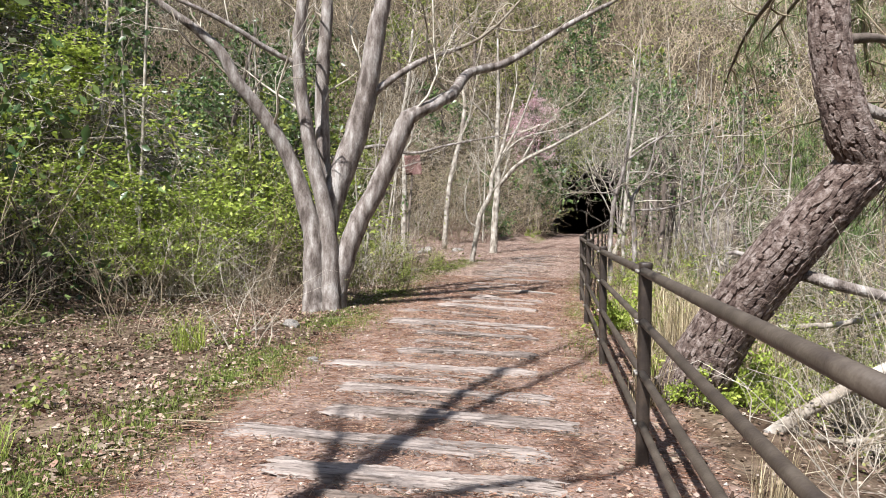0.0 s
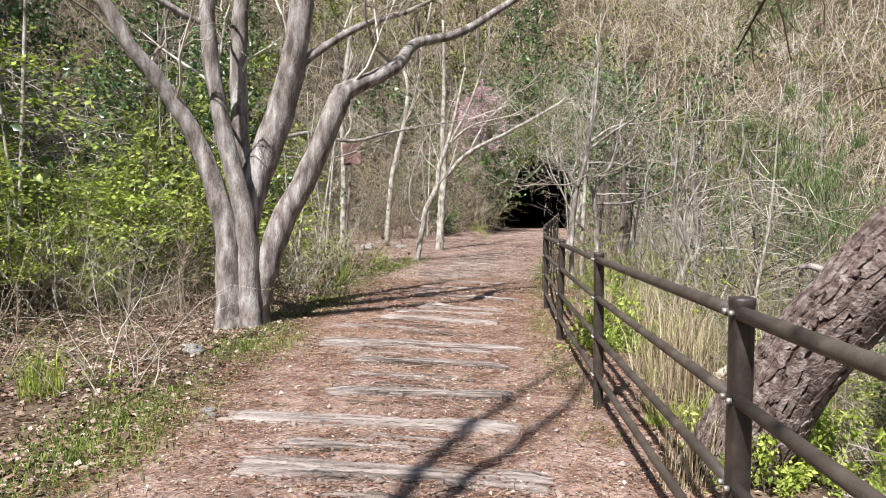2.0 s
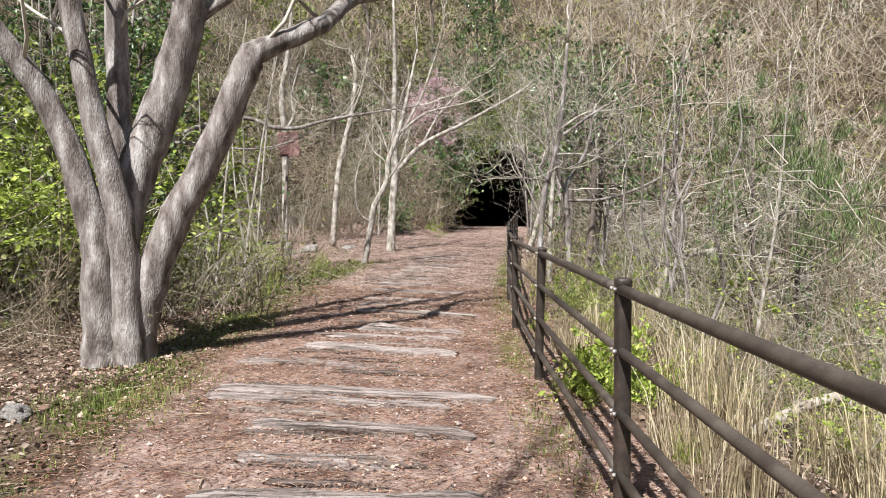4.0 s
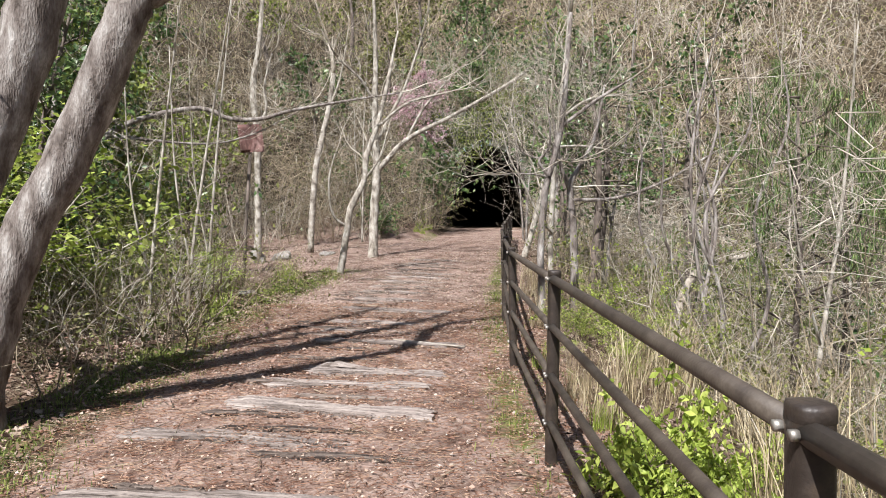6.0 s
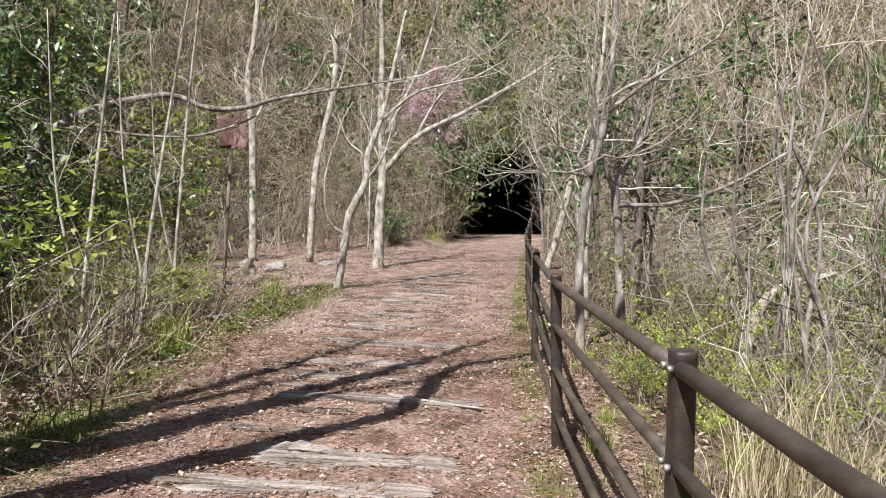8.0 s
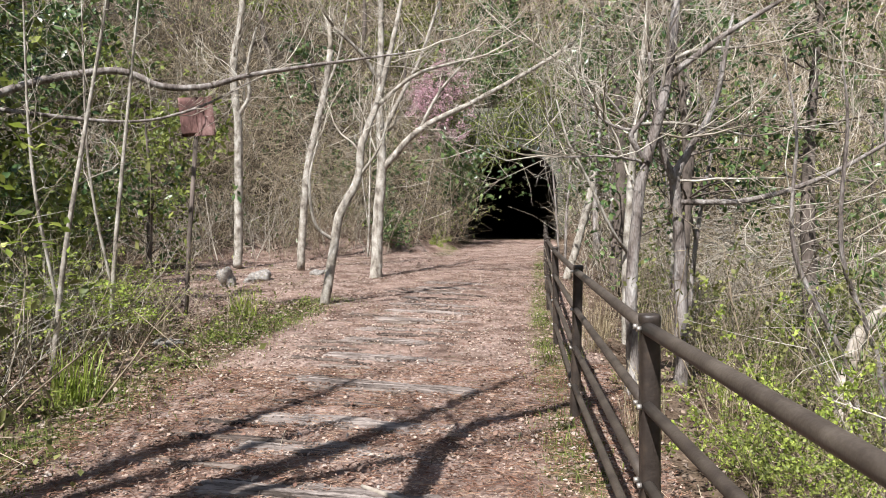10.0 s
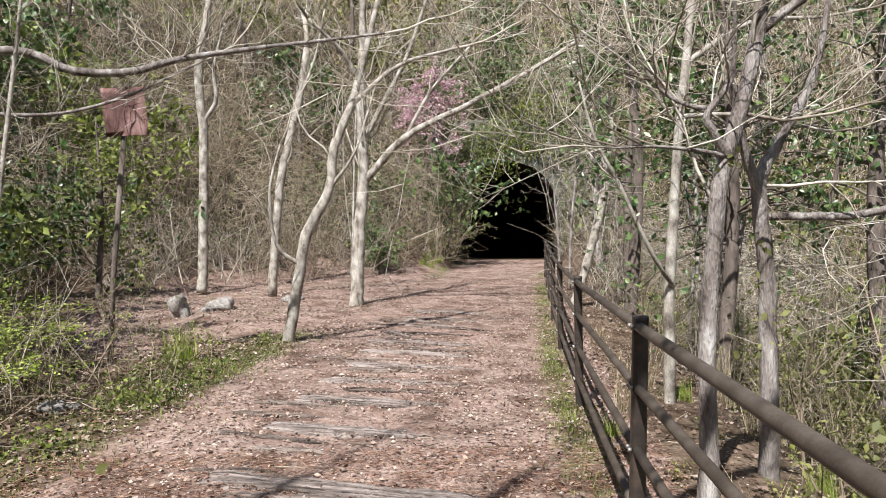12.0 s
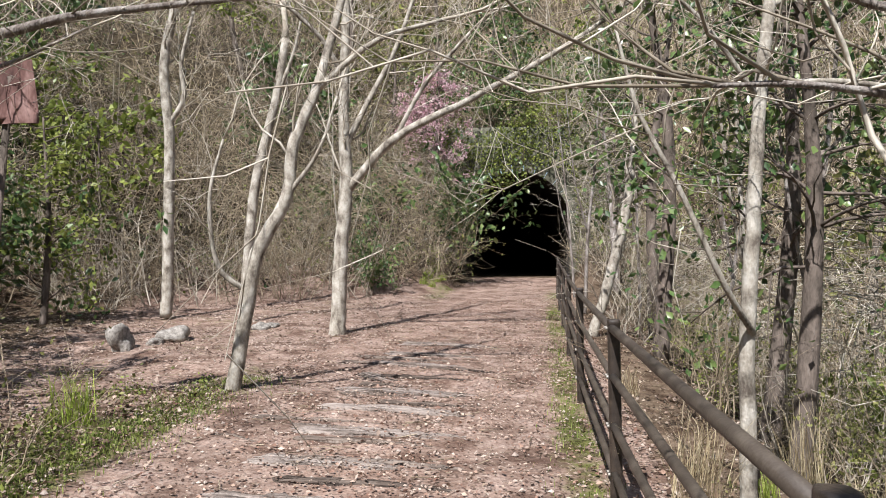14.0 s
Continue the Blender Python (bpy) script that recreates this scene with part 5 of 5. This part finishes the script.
thicket(19, 16, (0.5, 8), (-1, 16), {"straw": 2, "reed": 1, "weed": 2}, 0.45, beyond(0.1, 0.6))
thicket(24, 34, (2.5, 9), (8, 20), {"straw": 3, "reed": 2, "weed": 4, "olive": 1}, 0.5, beyond(0.4, 2.3))
rng = np.random.default_rng(77)
for x, y, s in [(3.85, 10.3, 0.42), (4.3, 10.7, 0.5), (4.1, 9.9, 0.4), (6.6, 13.2, 0.7), (6.4, 11.8, 0.7), (4.9, 11.3, 0.45)]:
    plant("lush", x, y, rng, s)
for x, y, s in [(2.3, 2.6, 0.9), (2.5, 3.0, 1.0), (2.15, 2.35, 0.7), (2.5, 6.2, 0.9), (2.75, 6.3, 1.0), (2.95, 6.1, 0.9), (2.6, 2.3, 0.8)]:
    plant("fern", x, y, rng, s)
for x, y, s in [(-0.75, 15.3, 0.6), (-1.3, 15.8, 0.75), (-1.9, 15.2, 0.8), (-0.9, 16.4, 0.6), (-2.3, 16.2, 0.8), (-1.6, 14.4, 0.6)]:
    plant("lime", x, y, rng, s)
for x, y in [(-2.0, 9.2), (-2.3, 8.9), (-1.9, 4.6)]:
    plant("bare", x, y, rng, 0.75)


# ---------------------------------------------------------------- leafy trees
def leafy_tree(x, y, h, seed, leaf, label, name="evergreen_tree", leaf_size=0.07, bark=None, crown_from=0.35, n=30, wide=1.2, per=3, level=2, layered=False):
    rng = np.random.default_rng(seed)
    z = float(land(x, y))
    th = empty(name, x, y, z, label, "tree")
    g = Geo()
    line = smooth_line([(0, 0, -0.15, 0.02 * h), (0.05 * h * rng.normal(), 0.1, h * 0.5, 0.014 * h), (0.06 * h * rng.normal(), 0.1, h, 0.004 * h)], 8)
    tube(g, line[:, :3], line[:, 3], 8, 0.1, rng)
    part("trunk", g, bark or BARK_DARK, th)
    br, ends = Geo(), []
    for k in range(n):
        f = crown_from + (1 - crown_from) * (k + rng.random()) / n
        i = min(int(f * (len(line) - 1)), len(line) - 1)
        a = rng.random() * 6.283
        grow(br, line[i, :3], (math.cos(a), math.sin(a), 0.25 + 0.3 * rng.random()), wide * (1.15 - 0.6 * f), 0.018, level, rng, ends, 4, 0.4, 0.0, 4, 0.8, 0.3, 0.55)
    part("crown", br, bark or BARK_DARK, th)["kind"] = "stuff"
    g = Geo()
    e = np.repeat(np.array(ends), per, 0)
    keep = rng.random(len(e)) < 0.75
    if layered:
        sprays(g, ends, rng, leaf_size, 0.35, 22, 0.13)
    else:
        leaves(g, e[keep] + rng.normal(size=(keep.sum(), 3)) * leaf_size, leaf_size, rng, 1.8)
    part("foliage", g, leaf, th)["kind"] = "stuff"
    return th


EVER = "evergreen tree with dense glossy dark green leaves on the bank"
leafy_tree(-2.9, 17.2, 5.2, 501, LEAF, EVER, leaf_size=0.075, n=24)
leafy_tree(-3.9, 19.4, 6.2, 502, LEAF_DARK, EVER, leaf_size=0.075, n=24, wide=1.5)
leafy_tree(-9.0, 10.0, 7.0, 503, LEAF_DARK, EVER, leaf_size=0.08, n=20, wide=1.7)
leafy_tree(-12.0, 12.5, 5.5, 504, LEAF_DARK, EVER, leaf_size=0.08, n=18, wide=1.6)
leafy_tree(-5.5, 22.0, 7.0, 505, LEAF_DARK, EVER, leaf_size=0.09, n=20, wide=1.8)
leafy_tree(-2.7, 14.9, 4.6, 541, LEAF_DARK, EVER, leaf_size=0.06, n=26, wide=1.25, per=4, crown_from=0.3)
leafy_tree(-4.4, 15.8, 6.2, 542, LEAF_DARK, EVER, leaf_size=0.065, n=26, wide=1.6, per=4, crown_from=0.2)
leafy_tree(-3.6, 12.9, 3.6, 543, LEAF, EVER, leaf_size=0.055, n=22, wide=1.1, per=4, crown_from=0.3)
leafy_tree(-2.8, 25.2, 3.8, 506, LEAF, "small leafy tree with green foliage at the clearing", leaf_size=0.06, n=20, wide=1.0, crown_from=0.15)
leafy_tree(6.2, 37.9, 4.2, 507, LEAF, "evergreen tree hanging over the tunnel mouth", leaf_size=0.07, n=14, wide=1.3, crown_from=0.72)
leafy_tree(8.6, 39.4, 3.0, 508, LEAF_DARK, "evergreen tree above the tunnel mouth", leaf_size=0.1, n=14, wide=1.6, crown_from=0.05)
leafy_tree(9.3, 26.0, 7.5, 509, LEAF_DARK, "evergreen tree with sparse dark leaves beyond the railing", leaf_size=0.09, n=18, wide=1.9, per=2)
leafy_tree(6.9, 18.0, 5.6, 516, LEAF_DARK, "evergreen tree with sparse dark leaves beyond the railing", leaf_size=0.06, n=22, wide=1.8)
leafy_tree(8.8, 17.0, 6.8, 517, LEAF_DARK, "evergreen tree with sparse dark leaves beyond the railing", leaf_size=0.06, n=22, wide=1.9)
leafy_tree(6.3, 16.6, 4.8, 544, LEAF_DARK, "evergreen tree with sparse dark leaves beyond the railing", leaf_size=0.05, n=24, wide=1.35, per=3, crown_from=0.4)
leafy_tree(7.3, 21.4, 6.5, 510, LEAF_DARK, "evergreen tree with sparse dark leaves beyond the railing", leaf_size=0.07, n=16, wide=1.6, per=2)
leafy_tree(-8.2, 9.4, 3.0, 511, LEAF, "low evergreen tree with broad drooping leaves", leaf_size=0.11, n=16, wide=1.0, crown_from=0.2)
leafy_tree(-6.2, 10.6, 4.2, 512, LEAF_LIME, "young tree with new lime-green leaves", leaf_size=0.05, n=22, wide=1.3, layered=True)
leafy_tree(-9.5, 13.2, 5.0, 513, LEAF_LIME, "young tree with new lime-green leaves", leaf_size=0.05, n=20, wide=1.4, layered=True)
leafy_tree(6.2, 36.6, 6.2, 514, PETAL, "cherry tree in pink blossom beside the tunnel", "cherry_tree", 0.045, BARK_DARK, 0.55, 28, 1.7, 9)
for k, (x, y, h) in enumerate([(7.0, 45.0, 7.0), (11.0, 46.0, 7.5), (14.5, 43.0, 6.0), (3.0, 43.0, 6.0), (-6.0, 33.0, 6.0), (18.0, 38.0, 6.5), (15.0, 26.0, 7.0), (1.0, 35.0, 4.5), (-3.2, 29.5, 4.0), (4.2, 39.0, 5.0), (9.5, 43.5, 5.5), (-1.0, 39.5, 6.0), (13.0, 39.5, 5.0)]):
    leafy_tree(x, y, h, 520 + k, (LEAF_OLIVE, LEAF_DARK, LEAF)[k % 3], "leafy tree among the bare woods of the hillside", "hillside_tree", 0.11, n=14, wide=1.9)
leafy_tree(11.8, 34.5, 7.0, 515, LEAF_OLIVE, "half-bare tree with olive leaves beside the tunnel", "olive_tree", 0.05, BARK_GREY, 0.3, 20, 1.7, 1)


# tall evergreens up the bank, whose crowns keep it dark
tall = leafy_tree(-15.0, 4.0, 10.5, 540, LEAF_DARK, "tall dark evergreen tree high on the bank", leaf_size=0.13, n=34, wide=2.6, crown_from=0.4, per=3)
for k, (x, y, sc) in enumerate([(-16.5, 8.0, 1.0), (-13.5, 9.5, 0.8), (-16.0, 12.5, 1.0), (-12.8, 14.5, 0.7), (-15.5, 16.5, 0.9), (-12.0, 19.5, 0.75),
                                (-17.5, 0.5, 1.0), (-15.0, 21.5, 0.9), (-11.0, 23.5, 0.7), (-9.6, 15.0, 0.45), (-9.2, 19.0, 0.5)]):
    made = copy_thing(tall, Matrix())
    made.matrix_basis = pose(x, y, float(land(x, y)), 0, 0, 77 * k) @ Matrix.Diagonal((sc, sc, sc, 1))


def pine_sapling(x, y, h, seed):
    rng = np.random.default_rng(seed)
    z = float(land(x, y))
    th = empty("young_pine", x, y, z, "young pine with soft green needle tufts on the slope", "tree", "young pines on the slope")
    g = Geo()
    tube(g, [(0, 0, -0.2), (0.1, 0, h * 0.5), (0.1, 0.1, h)], [0.05, 0.035, 0.01], 7)
    part("trunk", g, BARK_DARK, th)
    br, ends = Geo(), []
    for k in range(20):
        a, f = rng.random() * 6.283, 0.25 + 0.75 * (k + rng.random()) / 20
        grow(br, (0.1 * f, 0, h * f), (math.cos(a), math.sin(a), 0.4), 1.9 * (1.2 - f), 0.018, 1, rng, ends, 4, 0.3, 0.05, 5, 0.6)
    part("crown", br, BARK_DARK, th)["kind"] = "stuff"
    nd = Geo()
    e = np.repeat(np.array(ends), 24, 0)
    blades(nd, e + rng.normal(size=e.shape) * 0.07, 0.15, 0.005, rng, 1.6)
    part("needle_foliage", nd, NEEDLE, th)["kind"] = "stuff"


for k, (x, y, h) in enumerate([(14.0, 22.5, 8.5), (16.0, 23.0, 9.0), (18.0, 21.0, 9.5), (13.0, 17.5, 6.5), (6.9, 11.2, 4.2), (8.4, 12.2, 4.0)]):
    pine_sapling(x, y, h, 600 + k)


# ---------------------------------------------------------------- stuff: brush of the hills, vines, litter, grass
def cones(geo, base, way, length, r):
    """Thin tapering twigs of three sides."""
    n = len(base)
    way = way / np.linalg.norm(way, axis=1)[:, None]
    a = np.cross(way, np.array([0.31, 0.87, 0.2]))
    a /= np.linalg.norm(a, axis=1)[:, None] + 1e-9
    b = np.cross(way, a)
    r = np.broadcast_to(r, (n,))[:, None]
    ring = [base + r * (a * math.cos(t) + b * math.sin(t)) for t in (0, 2.094, 4.189)]
    v = np.stack(ring + [base + way * length[:, None]], 1).reshape(-1, 3)
    k = np.arange(n)[:, None] * 4
    geo.add(v, np.concatenate([k + [0, 1, 3], k + [1, 2, 3], k + [2, 0, 3]]))


def hill_places(rng, n, xr, yr, ok):
    x = xr[0] + (xr[1] - xr[0]) * rng.random(n)
    y = yr[0] + (yr[1] - yr[0]) * rng.random(n)
    k = ok(x, y)
    return x[k], y[k]


def clear_of_path(x, y):
    left = (x < edge_x(y) - 4.2) & (y < 19)
    back = (y - 0.55 * np.clip(x, -40, 8) - 0.12 * np.clip(x - 8, 0, 40) > 30) & (np.abs((x - PORTAL[0]) * ACROSS[0] + (y - PORTAL[1]) * ACROSS[1]) > 2.3)
    above = ((x - PORTAL[0]) * AXIS[0] + (y - PORTAL[1]) * AXIS[1] > 0.9) & (y > 38)
    right = x > fence_x(y) + 6.0
    return left | (back & (x < fence_x(y) + 4)) | right | above


def brush(name, seed, n, xr, yr, size, mat, label, leafy=None, leaf_n=0, leaf_size=0.12):
    rng = np.random.default_rng(seed)
    x, y = hill_places(rng, n, xr, yr, clear_of_path)
    z = land(x, y)
    g = Geo()
    m = 5
    base = np.repeat(np.stack([x, y, z - 0.1], 1), m, 0)
    cnt = len(base)
    base[:, :2] += rng.normal(size=(cnt, 2)) * 0.2 * size
    way = rng.normal(size=(cnt, 3)) * 0.75 + np.array([0, 0, 0.6])
    ln = size * (0.4 + rng.random(cnt) * 1.2)
    cones(g, base, way, ln, 0.011 * size)
    # side twigs part of the way up
    f = 0.3 + 0.6 * rng.random(cnt)
    w = way / np.linalg.norm(way, axis=1)[:, None]
    at = base + w * (ln * f)[:, None]
    for _ in range(2):
        cones(g, at, w * 0.5 + rng.normal(size=(cnt, 3)) * 0.6, ln * 0.5 * (0.5 + rng.random(cnt)), 0.006 * size)
    tagged(part(name, g, mat), label, "brush", kind="stuff")
    if leafy is not None:
        g = Geo()
        pick = rng.integers(0, cnt, leaf_n)
        patch = wobble(base[pick, 0], base[pick, 1], 0.55, 2.0) + 0.35 * rng.normal(size=leaf_n) > -0.1
        pick = pick[patch]
        leaves(g, base[pick] + w[pick] * (ln[pick] * rng.random(len(pick)))[:, None] + rng.normal(size=(len(pick), 3)) * 0.15 * size, leaf_size, rng, 1.6)
        tagged(part(name + "_leaves", g, leafy), "scattered leaves of the scrub on the hillside", "foliage", kind="stuff")


brush("bank_brush", 701, 3600, (-16, -5), (0, 30), 1.1, TWIG_SHADED, "tangled bare brush and vines on the bank", LEAF_DARK, 34000, 0.07)
# shade-coloured twigs among the brown ones make the dark gaps
brush("dark_brush", 707, 3000, (-16, 16), (22, 52), 1.3, TWIG_SHADED, "dark tangled undergrowth on the hillside above the tunnel", LEAF_DARK, 16000, 0.07)
brush("back_brush", 702, 3200, (-16, 16), (22, 52), 1.25, TWIG_BROWN, "tangled bare brush on the hillside above the tunnel", LEAF, 26000, 0.07)
brush("high_brush", 703, 3400, (-40, 45), (45, 95), 2.6, TWIG_BROWN, "distant bare woods on the hillside", LEAF, 40000, 0.16)
brush("valley_brush", 704, 5600, (5, 40), (-4, 48), 1.5, TWIG_BROWN, "tangled bare brush on the slope beyond the railing", LEAF, 60000, 0.075)
brush("far_brush", 705, 3200, (28, 95), (-10, 90), 2.8, TWIG, "distant bare woods across the valley", LEAF_OLIVE, 30000, 0.18)
brush("west_brush", 706, 2600, (-45, -14), (-2, 50), 2.4, TWIG_SHADED, "distant dark woods on the hillside", LEAF_DARK, 36000, 0.16)


def hanging_vines(name, seed, n, xr, yr, mat, label, ok):
    """Dead vines that hang and loop over the bank."""
    rng = np.random.default_rng(seed)
    g = Geo()
    k = 0
    while k < n:
        x, y = xr[0] + (xr[1] - xr[0]) * rng.random(), yr[0] + (yr[1] - yr[0]) * rng.random()
        if not ok(x, y):
            continue
        k += 1
        z = float(land(x, y)) + 1.2 + 2.2 * rng.random()
        p = np.array([x, y, z])
        pts = [p]
        for s in range(6):
            p = p + np.array([rng.normal() * 0.34, rng.normal() * 0.3 - 0.05, 0.12 - 0.5 * rng.random()])
            pts.append(p)
        tube(g, pts, np.linspace(0.007, 0.003, 7), 3)
    tagged(part(name, g, mat), label, "vines", kind="stuff")


hanging_vines("dead_vines", 711, 1400, (-11, -5.5), (9, 26), TWIG, "pale dead vines hanging over the dark bank", lambda x, y: True)
hanging_vines("dead_vines", 712, 1700, (-8, 8), (24, 42), TWIG_BROWN, "dead vines tangled over the bank beside the tunnel", lambda x, y: 29 < y - 0.55 * x < 37 and abs((x - PORTAL[0]) * ACROSS[0] + (y - PORTAL[1]) * ACROSS[1]) > 2.2)
hanging_vines("dead_vines", 713, 700, (4, 14), (8, 34), TWIG, "pale dead vines tangled in the shrubs of the slope", lambda x, y: fence_x(y) + 2.8 < x < fence_x(y) + 6)


def litter(seed, n, xr, yr, ok, size, label, name="leaf_litter", mat=None, curl=0.3, heap=0.0):
    """Fallen leaves, curled and tilted; heap gathers them in drifts with bare ground between."""
    rng = np.random.default_rng(seed)
    x, y = hill_places(rng, n, xr, yr, ok)
    if heap:
        k = wobble(x, y, 2.6, seed * 0.1) + 0.6 * wobble(x, y, 6.5, seed * 0.2) + 0.6 * rng.normal(size=len(x)) > -heap
        x, y = x[k], y[k]
    z = land(x, y) + 0.012 + 0.014 * rng.random(len(x))
    g = Geo()
    leaves(g, np.stack([x, y, z], 1), size * (0.6 + 0.8 * rng.random(len(x)) ** 2), rng, 1.5, 1.0, curl, 0.22)
    tagged(part(name, g, mat or LITTER), label, "leaf litter", kind="stuff")


on_track = lambda x, y: (x > edge_x(y) - 0.3) & (x < fence_x(y) + 0.5)
litter(721, 75000, (-2.2, 4.5), (-2, 12), on_track, 0.014, "small red-brown fallen leaves strewn over the path", heap=0.5)
litter(729, 60000, (-0.5, 9), (9.0, 30), on_track, 0.02, "curled pinkish fallen leaves lying thick on the path", curl=0.4, heap=0.6)
litter(722, 95000, (-0.5, 9.5), (11, 36), on_track, 0.021, "pale brown fallen leaves covering the path", mat=LITTER_PALE, heap=0.6)
litter(726, 60000, (-2.2, 9.5), (-1, 30), on_track, 0.017, "old dark fallen leaves trodden into the path", mat=LITTER_BROWN, heap=0.1)
litter(723, 80000, (-7, 1.5), (-1, 19), lambda x, y: x < edge_x(y) - 0.1, 0.03, "brown fallen leaves covering the forest floor", mat=LITTER_BROWN, curl=0.5, heap=0.6)
litter(727, 65000, (-7, 1.5), (-1, 19), lambda x, y: x < edge_x(y) - 0.25, 0.028, "reddish fallen leaves in drifts on the forest floor", mat=LITTER, curl=0.5, heap=0.2)
litter(724, 60000, (-6, 7), (17.5, 31), lambda x, y: x < edge_x(y), 0.03, "pale brown fallen leaves over the clearing", mat=LITTER_PALE, heap=0.4)
litter(725, 40000, (0.5, 12), (-1, 30), lambda x, y: (x > fence_x(y) + 0.1) & (x < fence_x(y) + 4), 0.03, "brown fallen leaves on the slope beyond the railing", mat=LITTER_BROWN, curl=0.5)
litter(728, 35000, (0.5, 12), (-1, 26), lambda x, y: (x > fence_x(y) - 0.1) & (x < fence_x(y) + 2.5), 0.026, "pale fallen leaves at the foot of the railing", mat=LITTER_PALE, curl=0.5, heap=0.3)


def needles_and_sticks():
    rng = np.random.default_rng(731)
    x, y = hill_places(rng, 26000, (-6, 9), (-2, 26), lambda x, y: (x < fence_x(y) + 2))
    a = rng.random(len(x)) * 6.283
    g = Geo()
    big = rng.random(len(x)) < 0.06
    cones(g, np.stack([x, y, land(x, y) + 0.012 + 0.01 * rng.random(len(x))], 1), np.stack([np.cos(a), np.sin(a), rng.normal(size=len(x)) * 0.06], 1),
          np.where(big, 0.15 + 0.4 * rng.random(len(x)), 0.05 + 0.07 * rng.random(len(x))), np.where(big, 0.005, 0.0016))
    tagged(part("fallen_twigs", g, TWIG_BROWN), "fallen twigs and pine needles on the ground", "twigs", kind="stuff")
    x, y = hill_places(rng, 90000, (-2, 5), (-2.5, 14), on_track)
    a = rng.random(len(x)) * 6.283
    g = Geo()
    cones(g, np.stack([x, y, land(x, y) + 0.016 + 0.012 * rng.random(len(x))], 1), np.stack([np.cos(a), np.sin(a), rng.normal(size=len(x)) * 0.05], 1), 0.05 + 0.08 * rng.random(len(x)), np.full(len(x), 0.0022))
    tagged(part("fallen_needles", g, NEEDLE_DRY), "red-brown fallen pine needles over the path", "pine needles", kind="stuff")


needles_and_sticks()


def verge_grass():
    rng = np.random.default_rng(741)
    g = Geo()
    y = -2.5 + 22 * rng.random(70000)
    x = edge_x(y) - 0.4 + rng.normal(size=len(y)) * 0.27
    keep = wobble(x, y, 1.7, 1) + 0.45 * rng.normal(size=len(x)) > -0.1 + 0.35 * (y > 11)
    x, y = x[keep], y[keep]
    blades(g, np.stack([x, y, land(x, y) - 0.005], 1), 0.06, 0.0035, rng, 1.0)
    y2 = 3 + 24 * rng.random(9000)
    x2 = fence_x(y2) - 0.1 + rng.normal(size=len(y2)) * 0.13
    keep = wobble(x2, y2, 2.1, 3) + 0.5 * rng.normal(size=len(x2)) > -0.1
    x2, y2 = x2[keep], y2[keep]
    blades(g, np.stack([x2, y2, land(x2, y2) - 0.005], 1), 0.07, 0.003, rng, 0.9)
    x3, y3 = hill_places(rng, 26000, (-6.5, 0), (-1, 17), lambda x, y: (x < edge_x(y) - 0.5) & (wobble(x, y, 0.9, 5) > 0.0))
    blades(g, np.stack([x3, y3, land(x3, y3) - 0.005], 1), 0.06, 0.003, rng, 1.0)
    tagged(part("verge_grass", g, GRASS), "short green grass along both edges of the path", "grass", kind="stuff")


verge_grass()


def gravel():
    rng = np.random.default_rng(751)
    x, y = hill_places(rng, 3400, (-1.8, 5), (-2, 20), on_track)
    g = Geo()
    octa = np.array([(1, 0, 0), (0, 1, 0), (-1, 0, 0), (0, -1, 0), (0, 0, 0.8), (0, 0, -0.6)], float)
    n = len(x)
    s = (0.006 + 0.02 * rng.random(n) ** 3)[:, None, None]
    v = octa[None] * (0.6 + 0.8 * rng.random((n, 6, 1))) * s + np.stack([x, y, land(x, y) + 0.01], 1)[:, None]
    f = np.array([(0, 1, 4), (1, 2, 4), (2, 3, 4), (3, 0, 4), (1, 0, 5), (2, 1, 5), (3, 2, 5), (0, 3, 5)])
    g.add(v.reshape(-1, 3), (f[None] + np.arange(n)[:, None, None] * 6).reshape(-1, 3))
    tagged(part("path_gravel", g, PEBBLE, smooth=False), "loose pale gravel on the path", "gravel", kind="stuff")


gravel()


# twigs and creepers that hang over the tunnel's head wall
hanging_vines("dead_vines", 714, 420, (5.5, 13), (37.4, 38.3), TWIG, "bare creepers hanging over the tunnel mouth", lambda x, y: abs((x - PORTAL[0]) * ACROSS[0] + (y - PORTAL[1]) * ACROSS[1]) > 2.5)


def portal_creeper(seed, n, side):
    """Leafy and twiggy creeper in front of the head wall, thicker to one side."""
    rng = np.random.default_rng(seed)
    g, tw = Geo(), Geo()
    w = np.where(rng.random(n) < 0.5, 1, -1) * (2.15 + 1.3 * rng.random(n))
    z = 0.3 + 5.4 * rng.random(n)
    top = rng.random(n) < 0.55
    w = np.where(top, (rng.random(n) * 2 - 1) * 3.2, w)
    # it hangs lower on one side and towards both jambs
    z = np.where(top, 3.55 - 0.55 * np.clip(w * side, -1, 1.4) - 0.35 * np.clip(np.abs(w) - 1.2, 0, 2) + 2.6 * rng.random(n) ** 0.8, z)
    u = -0.1 - 0.5 * rng.random(n)
    p = np.stack([PORTAL[0] + w * ACROSS[0] + u * AXIS[0], PORTAL[1] + w * ACROSS[1] + u * AXIS[1], z + 0.77], 1)
    half = int(n * 0.8)
    leaves(g, p[:half], 0.06, rng, 1.7)
    outer = np.abs(w) > 2.2
    cones(tw, p[outer], rng.normal(size=(outer.sum(), 3)) + np.array([0, -0.4, 0.1]), 0.3 + 0.5 * rng.random(outer.sum()), 0.007)
    tagged(part("creeper_foliage", g, LEAF), "green creeper leaves round the tunnel mouth", "creeper", kind="stuff")
    tagged(part("creeper_twigs", tw, TWIG), "tangled bare twigs round the tunnel mouth", "creeper", kind="stuff")


portal_creeper(715, 14000, -1)
